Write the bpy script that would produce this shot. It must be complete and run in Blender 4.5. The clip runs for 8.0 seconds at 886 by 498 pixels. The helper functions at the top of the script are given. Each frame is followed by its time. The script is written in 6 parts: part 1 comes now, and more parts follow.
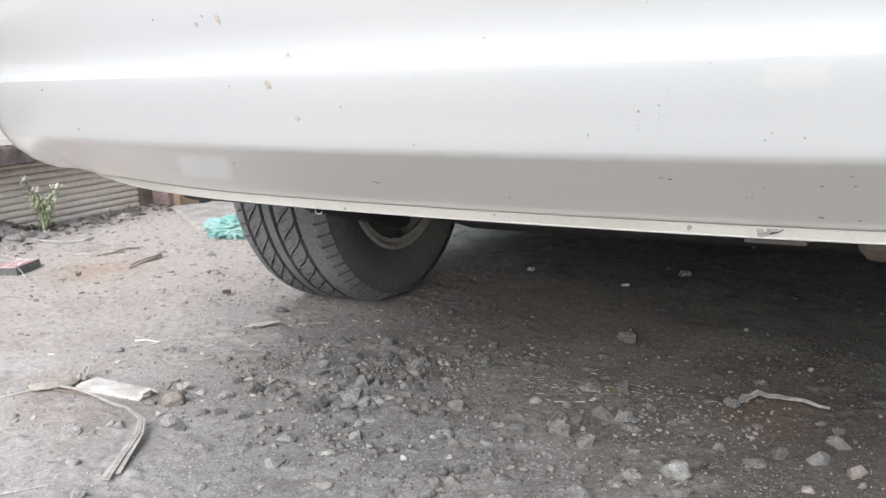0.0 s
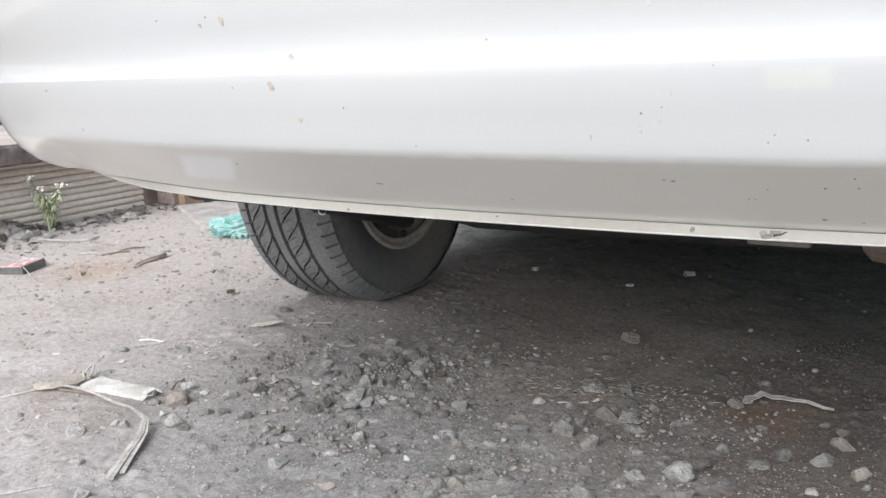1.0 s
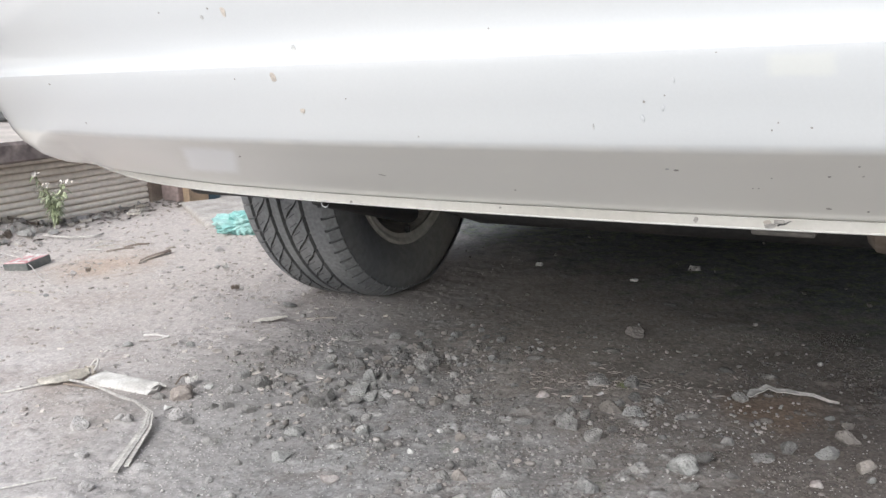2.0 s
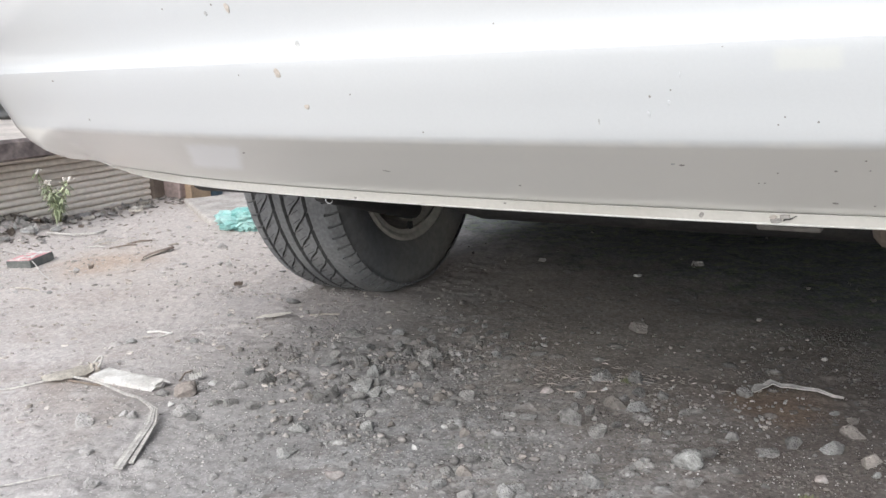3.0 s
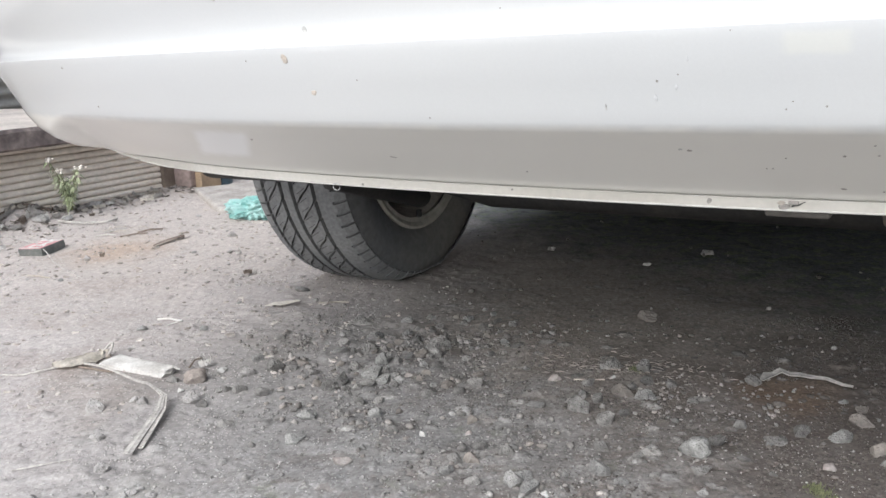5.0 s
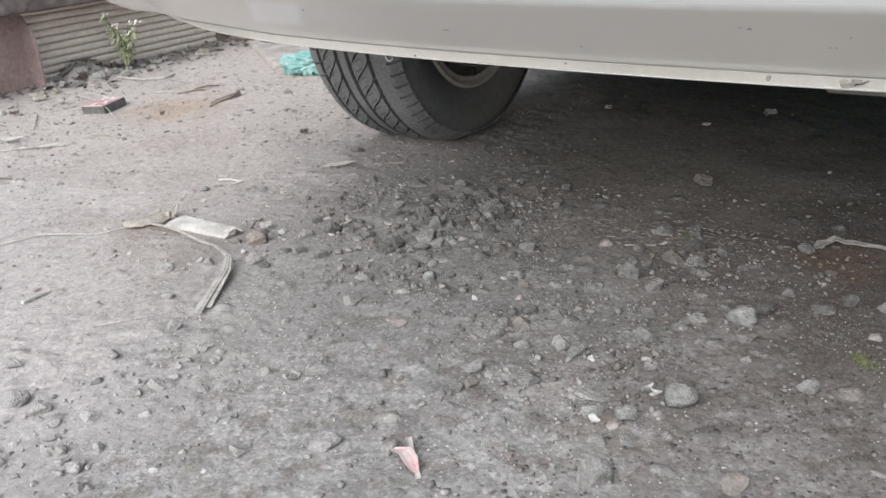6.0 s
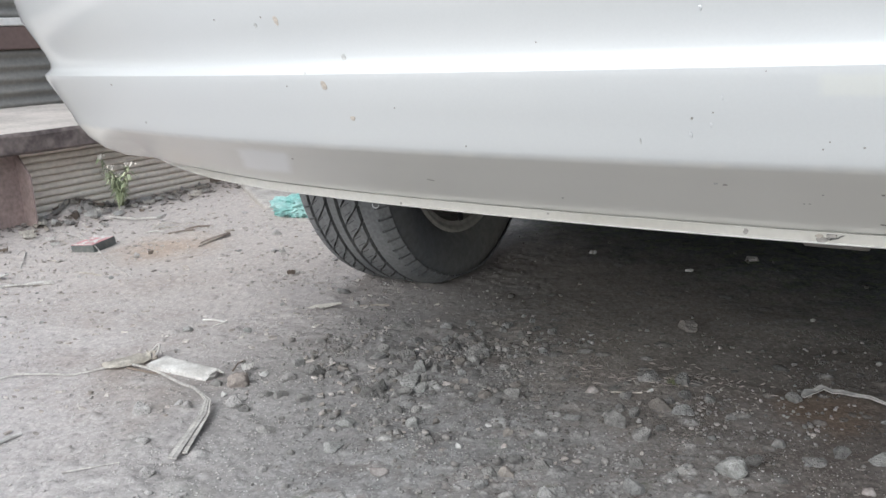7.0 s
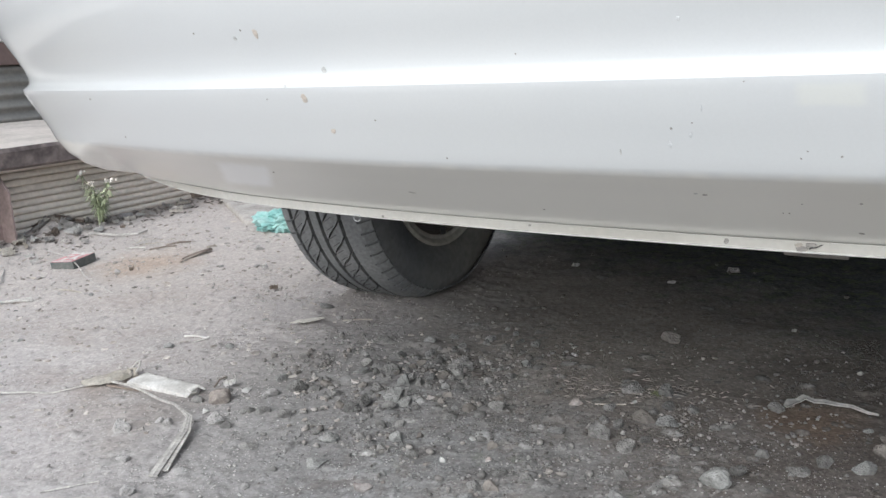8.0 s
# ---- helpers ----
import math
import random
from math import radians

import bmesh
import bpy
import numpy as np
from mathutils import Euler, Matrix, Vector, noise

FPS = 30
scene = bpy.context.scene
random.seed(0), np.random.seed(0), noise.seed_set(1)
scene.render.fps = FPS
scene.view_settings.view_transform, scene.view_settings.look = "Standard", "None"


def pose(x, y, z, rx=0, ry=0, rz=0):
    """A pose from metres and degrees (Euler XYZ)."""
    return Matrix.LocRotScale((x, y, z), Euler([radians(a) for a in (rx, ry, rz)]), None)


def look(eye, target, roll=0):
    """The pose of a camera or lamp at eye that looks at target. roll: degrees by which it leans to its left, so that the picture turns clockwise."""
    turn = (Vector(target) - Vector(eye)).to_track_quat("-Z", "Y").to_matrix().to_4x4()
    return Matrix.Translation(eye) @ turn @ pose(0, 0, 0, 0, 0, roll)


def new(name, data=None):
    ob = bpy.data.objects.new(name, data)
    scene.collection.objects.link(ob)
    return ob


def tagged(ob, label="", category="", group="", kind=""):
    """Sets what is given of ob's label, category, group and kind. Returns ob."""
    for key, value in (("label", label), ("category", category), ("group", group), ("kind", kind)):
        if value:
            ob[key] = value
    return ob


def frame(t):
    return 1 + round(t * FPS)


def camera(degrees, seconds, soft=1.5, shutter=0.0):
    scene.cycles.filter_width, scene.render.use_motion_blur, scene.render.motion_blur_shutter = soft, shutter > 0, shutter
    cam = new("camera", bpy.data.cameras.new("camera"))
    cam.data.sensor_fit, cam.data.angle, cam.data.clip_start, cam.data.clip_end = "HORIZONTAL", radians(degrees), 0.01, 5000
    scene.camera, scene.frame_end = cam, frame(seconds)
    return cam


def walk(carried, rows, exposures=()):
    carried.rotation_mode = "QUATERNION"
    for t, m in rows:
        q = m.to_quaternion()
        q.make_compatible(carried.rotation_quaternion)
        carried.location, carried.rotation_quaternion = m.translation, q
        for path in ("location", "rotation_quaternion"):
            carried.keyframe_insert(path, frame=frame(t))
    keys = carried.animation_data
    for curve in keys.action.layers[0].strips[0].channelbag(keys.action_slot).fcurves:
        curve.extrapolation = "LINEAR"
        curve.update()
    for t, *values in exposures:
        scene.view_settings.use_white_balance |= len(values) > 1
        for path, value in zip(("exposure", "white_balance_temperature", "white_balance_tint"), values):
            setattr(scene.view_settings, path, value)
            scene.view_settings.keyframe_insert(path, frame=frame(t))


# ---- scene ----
cam = camera(55.0, 8.0, shutter=0.5)

PATH = [
    (0, (-0.0013, -0.0013, 0.4477), (-0.0142, 1.9530, 0.0256), -2.04),
    (0.5, (-0.0020, -0.0023, 0.4508), (-0.0190, 1.9530, 0.0292), -1.96),
    (1, (0.0006, -0.0008, 0.4495), (-0.0239, 1.9530, 0.0255), -2.04),
    (1.5, (0.0024, -0.0007, 0.4440), (-0.0301, 1.9530, 0.0197), -2.08),
    (3, (-0.0006, 0.0001, 0.4433), (-0.0408, 1.9520, 0.0059), -2.40),
    (3.5, (-0.0020, 0.0010, 0.4460), (-0.0440, 1.9520, 0.0090), -2.40),
    (4, (-0.0019, 0.0010, 0.4425), (-0.0478, 1.9520, 0.0053), -2.44),
    (4.2, (0.0003, 0.0020, 0.4424), (-0.0527, 1.9530, 0.0020), -2.43),
    (5.3, (0.0038, -0.0013, 0.4395), (-0.0753, 1.9420, -0.0476), -2.61),
    (5.5, (0.0093, 0.0003, 0.4454), (-0.1083, 1.9110, -0.1414), -3.19),
    (5.7, (0.0054, -0.0004, 0.4501), (-0.1693, 1.8570, -0.2764), -3.59),
    (6, (0.0076, -0.0051, 0.4662), (-0.1993, 1.8210, -0.3237), -3.68),
    (6.2, (0.0016, -0.0053, 0.4717), (-0.2001, 1.8250, -0.3149), -3.88),
    (6.5, (0.0083, -0.0026, 0.4771), (-0.1924, 1.8950, -0.1440), -3.11),
    (6.8, (0.0036, -0.0073, 0.4768), (-0.1664, 1.9270, -0.0308), -2.54),
    (7, (0.0112, -0.0011, 0.4710), (-0.1601, 1.9390, -0.0121), -2.57),
    (7.5, (0.0106, -0.0010, 0.4744), (-0.1464, 1.9450, 0.0075), -2.66),
    (8, (0.0125, 0.0004, 0.4686), (-0.1194, 1.9490, 0.0178), -2.75),
]
EXPOSURES = [(0.0, 0.87, 6150, 8), (4.3, 0.87, 6150, 8), (5.5, 0.76, 6170, 8), (6.0, 0.68, 6200, 8), (6.6, 0.61, 6020, 6), (8.0, 0.62, 6020, 6)]
walk(cam, [(t, look(eye, target, roll)) for t, eye, target, roll in PATH], EXPOSURES)

# ---- light ----
world = bpy.data.worlds.new("overcast_sky")
scene.world = world
world.use_nodes = True
_n, _l = world.node_tree.nodes, world.node_tree.links
SUN_EL, SUN_AZ = radians(43), radians(207)      # azimuth from +y towards +x
_sky = _n.new("ShaderNodeTexSky")
_sky.sky_type, _sky.sun_disc = "NISHITA", False
_sky.sun_elevation, _sky.sun_rotation = SUN_EL, SUN_AZ
_sky.air_density, _sky.dust_density, _sky.ozone_density = 1.0, 4.0, 1.0
_hs = _n.new("ShaderNodeHueSaturation")
_hs.inputs["Saturation"].default_value = 0.4
_l.new(_sky.outputs[0], _hs.inputs["Color"])
_l.new(_hs.outputs[0], _n["Background"].inputs["Color"])
_n["Background"].inputs["Strength"].default_value = 0.19
sun = new("sun", bpy.data.lights.new("sun", "SUN"))
sun.data.energy, sun.data.angle, sun.data.color = 0.335, radians(60), (1.0, 0.985, 0.96)
_d = Vector((math.sin(SUN_AZ) * math.cos(SUN_EL), math.cos(SUN_AZ) * math.cos(SUN_EL), math.sin(SUN_EL)))
sun.matrix_world = look(_d * 20, (0, 0, 0))

# ---- materials ----


def surface(name, c1, c2, scale=6.0, fine=80.0, rough=0.8, bump=0.15, metal=0.0, coat=0.0, vary=0.12, coords="Object", island=0.0, rand=0.0, spec=0.5, dist=0.004):
    """Two colours mixed by a coarse noise, broken up by a fine one, with relief and uneven gloss."""
    m = bpy.data.materials.new(name)
    m.use_nodes = True
    n, l = m.node_tree.nodes, m.node_tree.links
    b = n["Principled BSDF"]
    co = n.new("ShaderNodeTexCoord").outputs[coords]
    big, small = n.new("ShaderNodeTexNoise"), n.new("ShaderNodeTexNoise")
    for t, s, d in ((big, scale, 5), (small, fine, 4)):
        t.inputs["Scale"].default_value, t.inputs["Detail"].default_value = s, d
        l.new(co, t.inputs["Vector"])
    ramp = n.new("ShaderNodeValToRGB")
    ramp.color_ramp.elements[0].position, ramp.color_ramp.elements[1].position = 0.35, 0.65
    ramp.color_ramp.elements[0].color, ramp.color_ramp.elements[1].color = (*c1, 1), (*c2, 1)
    l.new(big.outputs["Fac"], ramp.inputs["Fac"])
    val = n.new("ShaderNodeMapRange")
    val.inputs["From Min"].default_value, val.inputs["From Max"].default_value = 0.3, 0.7
    val.inputs["To Min"].default_value, val.inputs["To Max"].default_value = 1 - vary, 1 + vary
    l.new(small.outputs["Fac"], val.inputs["Value"])
    value = val.outputs[0]
    for amount, node, out in ((island, "ShaderNodeNewGeometry", "Random Per Island"), (rand, "ShaderNodeObjectInfo", "Random")):
        if amount:
            r = n.new("ShaderNodeMapRange")
            r.inputs["To Min"].default_value, r.inputs["To Max"].default_value = 1 - amount, 1 + amount
            l.new(n.new(node).outputs[out], r.inputs["Value"])
            mul = n.new("ShaderNodeMath")
            mul.operation = "MULTIPLY"
            l.new(value, mul.inputs[0])
            l.new(r.outputs[0], mul.inputs[1])
            value = mul.outputs[0]
    sc = n.new("ShaderNodeVectorMath")
    sc.operation = "SCALE"
    l.new(ramp.outputs["Color"], sc.inputs[0])
    l.new(value, sc.inputs["Scale"])
    l.new(sc.outputs[0], b.inputs["Base Color"])
    rg = n.new("ShaderNodeMapRange")
    rg.inputs["To Min"].default_value, rg.inputs["To Max"].default_value = max(0.03, rough - 0.12), min(1, rough + 0.12)
    l.new(big.outputs["Fac"], rg.inputs["Value"])
    l.new(rg.outputs[0], b.inputs["Roughness"])
    b.inputs["Metallic"].default_value, b.inputs["Coat Weight"].default_value = metal, coat
    b.inputs["Coat Roughness"].default_value = 0.06
    b.inputs["Specular IOR Level"].default_value = spec
    if bump:
        bp = n.new("ShaderNodeBump")
        bp.inputs["Strength"].default_value, bp.inputs["Distance"].default_value = bump, dist
        l.new(small.outputs["Fac"], bp.inputs["Height"])
        l.new(bp.outputs[0], b.inputs["Normal"])
    return m


def ground_material():
    """Trodden grey dirt: pale dust, darker gravelly ground, brown and mossy stains, grit, painted shade under the car.
    """
    m = bpy.data.materials.new("dirt_ground")
    m.use_nodes = True
    n, l = m.node_tree.nodes, m.node_tree.links
    b = n["Principled BSDF"]
    co = n.new("ShaderNodeTexCoord").outputs["Object"]

    def noise_tex(scale, detail=6, rough=0.6):
        t = n.new("ShaderNodeTexNoise")
        t.inputs["Scale"].default_value, t.inputs["Detail"].default_value, t.inputs["Roughness"].default_value = scale, detail, rough
        l.new(co, t.inputs["Vector"])
        return t.outputs["Fac"]

    def ranged(v, a, z, lo=0.0, hi=1.0):
        r = n.new("ShaderNodeMapRange")
        r.interpolation_type = "SMOOTHSTEP"
        for k, q in (("From Min", a), ("From Max", z), ("To Min", lo), ("To Max", hi)):
            r.inputs[k].default_value = q
        l.new(v, r.inputs["Value"])
        return r.outputs[0]

    def math_node(op, a, c):
        k = n.new("ShaderNodeMath")
        k.operation = op
        for i, v in enumerate((a, c)):
            if isinstance(v, (int, float)):
                k.inputs[i].default_value = v
            else:
                l.new(v, k.inputs[i])
        return k.outputs[0]

    def mix(fac, a, c):
        k = n.new("ShaderNodeMix")
        k.data_type = "RGBA"
        l.new(fac, k.inputs[0])
        for i, v in ((6, a), (7, c)):
            if isinstance(v, tuple):
                k.inputs[i].default_value = (*v, 1)
            else:
                l.new(v, k.inputs[i])
        return k.outputs[2]

    coarse, mid, fine, grit = noise_tex(2.2), noise_tex(11), noise_tex(60, 5), noise_tex(330, 3)
    sep = n.new("ShaderNodeSeparateXYZ")
    l.new(co, sep.inputs[0])
    # dry dust lies towards the wall, gravelly grey ground behind the car
    across = math_node("ADD", math_node("ADD", sep.outputs["X"], 0.42), math_node("MULTIPLY", sep.outputs["Y"], -0.52))
    across = math_node("ADD", across, math_node("ADD", math_node("MULTIPLY", mid, 0.6), math_node("MULTIPLY", coarse, 0.5)))
    dust = ranged(across, -0.25, 0.55, 1, 0)
    col = mix(ranged(mid, 0.38, 0.66), DIRT_DARK, DIRT_MID)
    col = mix(math_node("MULTIPLY", dust, ranged(fine, 0.2, 0.6, 0.8, 1)), col, DIRT_DUST)
    col = mix(math_node("MULTIPLY", ranged(coarse, 0.5, 0.68), 0.55), col, DIRT_BROWN)
    col = mix(math_node("MULTIPLY", ranged(noise_tex(4.5, 4), 0.6, 0.72), 0.22), col, DIRT_MOSS)
    # small patches of brown, grey and greenish soil away from the dust
    bare = ranged(dust, 0.15, 0.6, 0.75, 0.04)
    speck = noise_tex(26, 4, 0.7)
    col = mix(math_node("MULTIPLY", ranged(speck, 0.52, 0.62), bare), col, (0.185, 0.16, 0.148))
    col = mix(math_node("MULTIPLY", ranged(speck, 0.46, 0.36), bare), col, (0.31, 0.305, 0.30))
    col = mix(math_node("MULTIPLY", ranged(noise_tex(17, 4, 0.7), 0.58, 0.68), math_node("MULTIPLY", bare, 0.7)), col, (0.19, 0.195, 0.15))
    # warmer beige earth further back by the wall
    col = mix(math_node("MULTIPLY", ranged(sep.outputs["Y"], 1.1, 1.9), math_node("MULTIPLY", dust, 0.8)), col, (0.445, 0.40, 0.37))
    # rust-brown patch of soil by the crushed pack
    away = n.new("ShaderNodeVectorMath")
    away.operation = "DISTANCE"
    l.new(co, away.inputs[0])
    away.inputs[1].default_value = (-0.85, 1.97, 0)
    patch = math_node("MULTIPLY", ranged(math_node("ADD", away.outputs["Value"], math_node("MULTIPLY", mid, 0.2)), 0.12, 0.3, 1, 0), 0.6)
    col = mix(patch, col, (0.36, 0.265, 0.19))
    # darker loosened soil under the heap of stones
    away3 = n.new("ShaderNodeVectorMath")
    away3.operation = "DISTANCE"
    l.new(co, away3.inputs[0])
    away3.inputs[1].default_value = (-0.13, 1.10, 0)
    patch3 = math_node("MULTIPLY", ranged(math_node("ADD", away3.outputs["Value"], math_node("MULTIPLY", mid, 0.35)), 0.30, 0.66, 1, 0), 0.45)
    col = mix(patch3, col, (0.138, 0.138, 0.140))
    # bare trodden brown earth behind and under the car, painted lighter for missing light
    away5 = n.new("ShaderNodeVectorMath")
    away5.operation = "DISTANCE"
    l.new(co, away5.inputs[0])
    away5.inputs[1].default_value = (0.42, 1.42, 0)
    patch5 = math_node("MULTIPLY", ranged(math_node("ADD", away5.outputs["Value"], math_node("MULTIPLY", mid, 0.3)), 0.45, 0.8, 1, 0), 0.8)
    col = mix(patch5, col, (0.335, 0.294, 0.256))
    # darker brown earth at the near right
    away4 = n.new("ShaderNodeVectorMath")
    away4.operation = "DISTANCE"
    l.new(co, away4.inputs[0])
    away4.inputs[1].default_value = (0.56, 0.78, 0)
    patch4 = math_node("MULTIPLY", ranged(math_node("ADD", away4.outputs["Value"], math_node("MULTIPLY", mid, 0.4)), 0.36, 0.84, 1, 0), 0.85)
    col = mix(patch4, col, (0.118, 0.10, 0.09))
    # rust-brown earth by the plastic shred
    away2 = n.new("ShaderNodeVectorMath")
    away2.operation = "DISTANCE"
    l.new(co, away2.inputs[0])
    away2.inputs[1].default_value = (0.39, 1.0, 0)
    patch2 = math_node("MULTIPLY", ranged(math_node("ADD", away2.outputs["Value"], math_node("MULTIPLY", mid, 0.12)), 0.07, 0.15, 1, 0), 0.6)
    col = mix(patch2, col, (0.20, 0.138, 0.095))
    # shade painted dark far under the car, with a green film on the ground
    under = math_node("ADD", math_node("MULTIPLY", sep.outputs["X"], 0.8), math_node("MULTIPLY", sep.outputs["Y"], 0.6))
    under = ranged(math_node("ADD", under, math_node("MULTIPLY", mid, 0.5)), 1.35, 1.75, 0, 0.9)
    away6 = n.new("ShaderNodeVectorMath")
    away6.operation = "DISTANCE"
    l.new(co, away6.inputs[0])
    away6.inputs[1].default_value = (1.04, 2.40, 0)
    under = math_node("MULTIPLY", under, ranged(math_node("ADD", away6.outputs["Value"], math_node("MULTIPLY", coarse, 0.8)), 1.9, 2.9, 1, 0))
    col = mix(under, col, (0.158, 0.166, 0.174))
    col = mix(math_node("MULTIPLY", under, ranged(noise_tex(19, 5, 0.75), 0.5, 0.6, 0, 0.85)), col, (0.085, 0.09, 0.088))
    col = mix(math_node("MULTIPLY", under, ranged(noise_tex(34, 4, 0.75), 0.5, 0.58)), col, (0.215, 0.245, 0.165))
    # stones sunk in the ground keep a tone of their own under the dust
    tone = n.new("ShaderNodeAttribute")
    tone.attribute_name = "stone_tone"
    rock = n.new("ShaderNodeValToRGB")
    r = rock.color_ramp.elements
    r[0].position, r[0].color = 0.05, (0.13, 0.127, 0.124, 1)
    r[1].position, r[1].color = 1.0, (0.37, 0.36, 0.34, 1)
    for at, v in ((0.35, (0.19, 0.184, 0.178, 1)), (0.55, (0.25, 0.244, 0.238, 1)), (0.68, (0.225, 0.195, 0.175, 1)), (0.8, (0.30, 0.293, 0.284, 1))):
        r.new(at).color = v
    l.new(tone.outputs["Fac"], rock.inputs["Fac"])
    shown = math_node("MULTIPLY", ranged(tone.outputs["Fac"], 0.02, 0.07), ranged(dust, 0.1, 0.8, 0.75, 0.3))
    col = mix(math_node("MULTIPLY", shown, ranged(fine, 0.3, 0.6, 0.5, 1.0)), col, rock.outputs["Color"])
    # pale and dark grains
    vor = n.new("ShaderNodeTexVoronoi")
    vor.inputs["Scale"].default_value = 190
    l.new(co, vor.inputs["Vector"])
    grain = n.new("ShaderNodeValToRGB")
    e = grain.color_ramp.elements
    e[0].position, e[0].color = 0.0, (0.86, 0.86, 0.86, 1)
    e[1].position, e[1].color = 1.0, (1.25, 1.24, 1.22, 1)
    q = e.new(0.5)
    q.color = (0.95, 0.95, 0.95, 1)
    q = e.new(0.86)
    q.color = (1.1, 1.1, 1.1, 1)
    l.new(vor.outputs["Color"], grain.inputs["Fac"])
    # coarser mixed grains where the dust is thin
    vor2 = n.new("ShaderNodeTexVoronoi")
    vor2.inputs["Scale"].default_value = 260
    l.new(co, vor2.inputs["Vector"])
    mixed = n.new("ShaderNodeValToRGB")
    k = mixed.color_ramp.elements
    k[0].position, k[0].color = 0.0, (0.66, 0.65, 0.64, 1)
    k[1].position, k[1].color = 1.0, (1.4, 1.39, 1.37, 1)
    for at, v in ((0.3, 0.82), (0.7, 1.04), (0.86, 1.3)):
        k.new(at).color = (v, v, v, 1)
    l.new(vor2.outputs["Color"], mixed.inputs["Fac"])
    grains = mix(math_node("MULTIPLY", bare, 1.1), grain.outputs[0], mixed.outputs[0])
    mul = n.new("ShaderNodeVectorMath")
    mul.operation = "MULTIPLY"
    l.new(col, mul.inputs[0])
    l.new(grains, mul.inputs[1])
    sc = n.new("ShaderNodeVectorMath")
    sc.operation = "SCALE"
    l.new(mul.outputs[0], sc.inputs[0])
    l.new(ranged(math_node("ADD", math_node("MULTIPLY", grit, 0.5), math_node("MULTIPLY", fine, 0.5)), 0.3, 0.7, 0.87, 1.13), sc.inputs["Scale"])
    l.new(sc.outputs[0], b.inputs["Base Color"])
    b.inputs["Roughness"].default_value = 0.95
    b.inputs["Specular IOR Level"].default_value = 0.2
    pits = n.new("ShaderNodeTexVoronoi")
    pits.inputs["Scale"].default_value = 150
    warp = n.new("ShaderNodeVectorMath")
    warp.operation = "MULTIPLY_ADD"
    l.new(n.new("ShaderNodeTexNoise").outputs["Color"], warp.inputs[0])
    warp.inputs[1].default_value = (0.004, 0.004, 0.004)
    l.new(co, warp.inputs[2])
    warp.inputs[0].links[0].from_node.inputs["Scale"].default_value = 90
    l.new(co, warp.inputs[0].links[0].from_node.inputs["Vector"])
    l.new(warp.outputs[0], pits.inputs["Vector"])
    clumps = math_node("MULTIPLY", ranged(noise_tex(45, 4, 0.7), 0.44, 0.62, 0.1, 1), pits.outputs["Distance"])
    h = math_node("ADD", math_node("MULTIPLY", fine, 1.0), math_node("MULTIPLY", clumps, -0.8))
    h = math_node("ADD", math_node("ADD", h, math_node("MULTIPLY", noise_tex(140, 3), 0.35)), math_node("MULTIPLY", grit, 0.4))
    bp = n.new("ShaderNodeBump")
    bp.inputs["Distance"].default_value = 0.004
    lee = math_node("ADD", math_node("MULTIPLY", sep.outputs["X"], 0.8), math_node("MULTIPLY", sep.outputs["Y"], 0.6))
    l.new(ranged(math_node("ADD", lee, math_node("MULTIPLY", mid, 0.25)), 0.92, 1.2, 0.36, 0.2), bp.inputs["Strength"])
    l.new(h, bp.inputs["Height"])
    l.new(bp.outputs[0], b.inputs["Normal"])
    return m


DIRT_DARK, DIRT_MID, DIRT_DUST = (0.212, 0.204, 0.198), (0.308, 0.299, 0.291), (0.437, 0.406, 0.392)
DIRT_BROWN, DIRT_MOSS = (0.21, 0.165, 0.135), (0.18, 0.185, 0.125)
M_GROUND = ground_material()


def paint_material():
    """White lacquer with a beige film lightening the lower panel, a pale painted reflection and a faint yellowed mark
    where a sticker sat.
    """
    m = surface("white_car_paint", (0.524, 0.532, 0.537), (0.545, 0.55, 0.55), 3, 500, 0.35, 0.02, coat=1.0, vary=0.012, dist=0.0004)
    n, l = m.node_tree.nodes, m.node_tree.links
    b = n["Principled BSDF"]
    base = b.inputs["Base Color"].links[0].from_socket
    co = n.new("ShaderNodeTexCoord").outputs["Object"]
    wob = n.new("ShaderNodeTexNoise")
    wob.inputs["Scale"].default_value = 60
    l.new(co, wob.inputs["Vector"])
    sep = n.new("ShaderNodeSeparateXYZ")
    l.new(co, sep.inputs[0])

    def calc(op, p, q):
        k = n.new("ShaderNodeMath")
        k.operation = op
        for i, v in enumerate((p, q)):
            if isinstance(v, (int, float)):
                k.inputs[i].default_value = v
            else:
                l.new(v, k.inputs[i])
        return k.outputs[0]

    def band(v, mid, half, soft):
        d = calc("ABSOLUTE", calc("SUBTRACT", v, mid), 0)
        r = n.new("ShaderNodeMapRange")
        r.interpolation_type = "SMOOTHSTEP"
        for key, q in (("From Min", half - soft), ("From Max", half + soft), ("To Min", 1.0), ("To Max", 0.0)):
            r.inputs[key].default_value = q
        l.new(calc("ADD", d, calc("MULTIPLY", calc("SUBTRACT", wob.outputs["Fac"], 0.5), soft)), r.inputs["Value"])
        return r.outputs[0]

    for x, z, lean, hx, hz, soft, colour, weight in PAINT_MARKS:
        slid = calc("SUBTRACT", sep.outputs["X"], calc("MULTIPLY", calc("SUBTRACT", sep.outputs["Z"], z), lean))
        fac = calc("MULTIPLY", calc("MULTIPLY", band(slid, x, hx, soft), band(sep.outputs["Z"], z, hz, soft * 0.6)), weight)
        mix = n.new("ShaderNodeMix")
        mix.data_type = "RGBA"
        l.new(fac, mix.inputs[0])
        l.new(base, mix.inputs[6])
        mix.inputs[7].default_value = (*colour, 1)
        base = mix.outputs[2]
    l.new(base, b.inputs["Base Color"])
    b.inputs["Coat Roughness"].default_value = 0.13
    return m


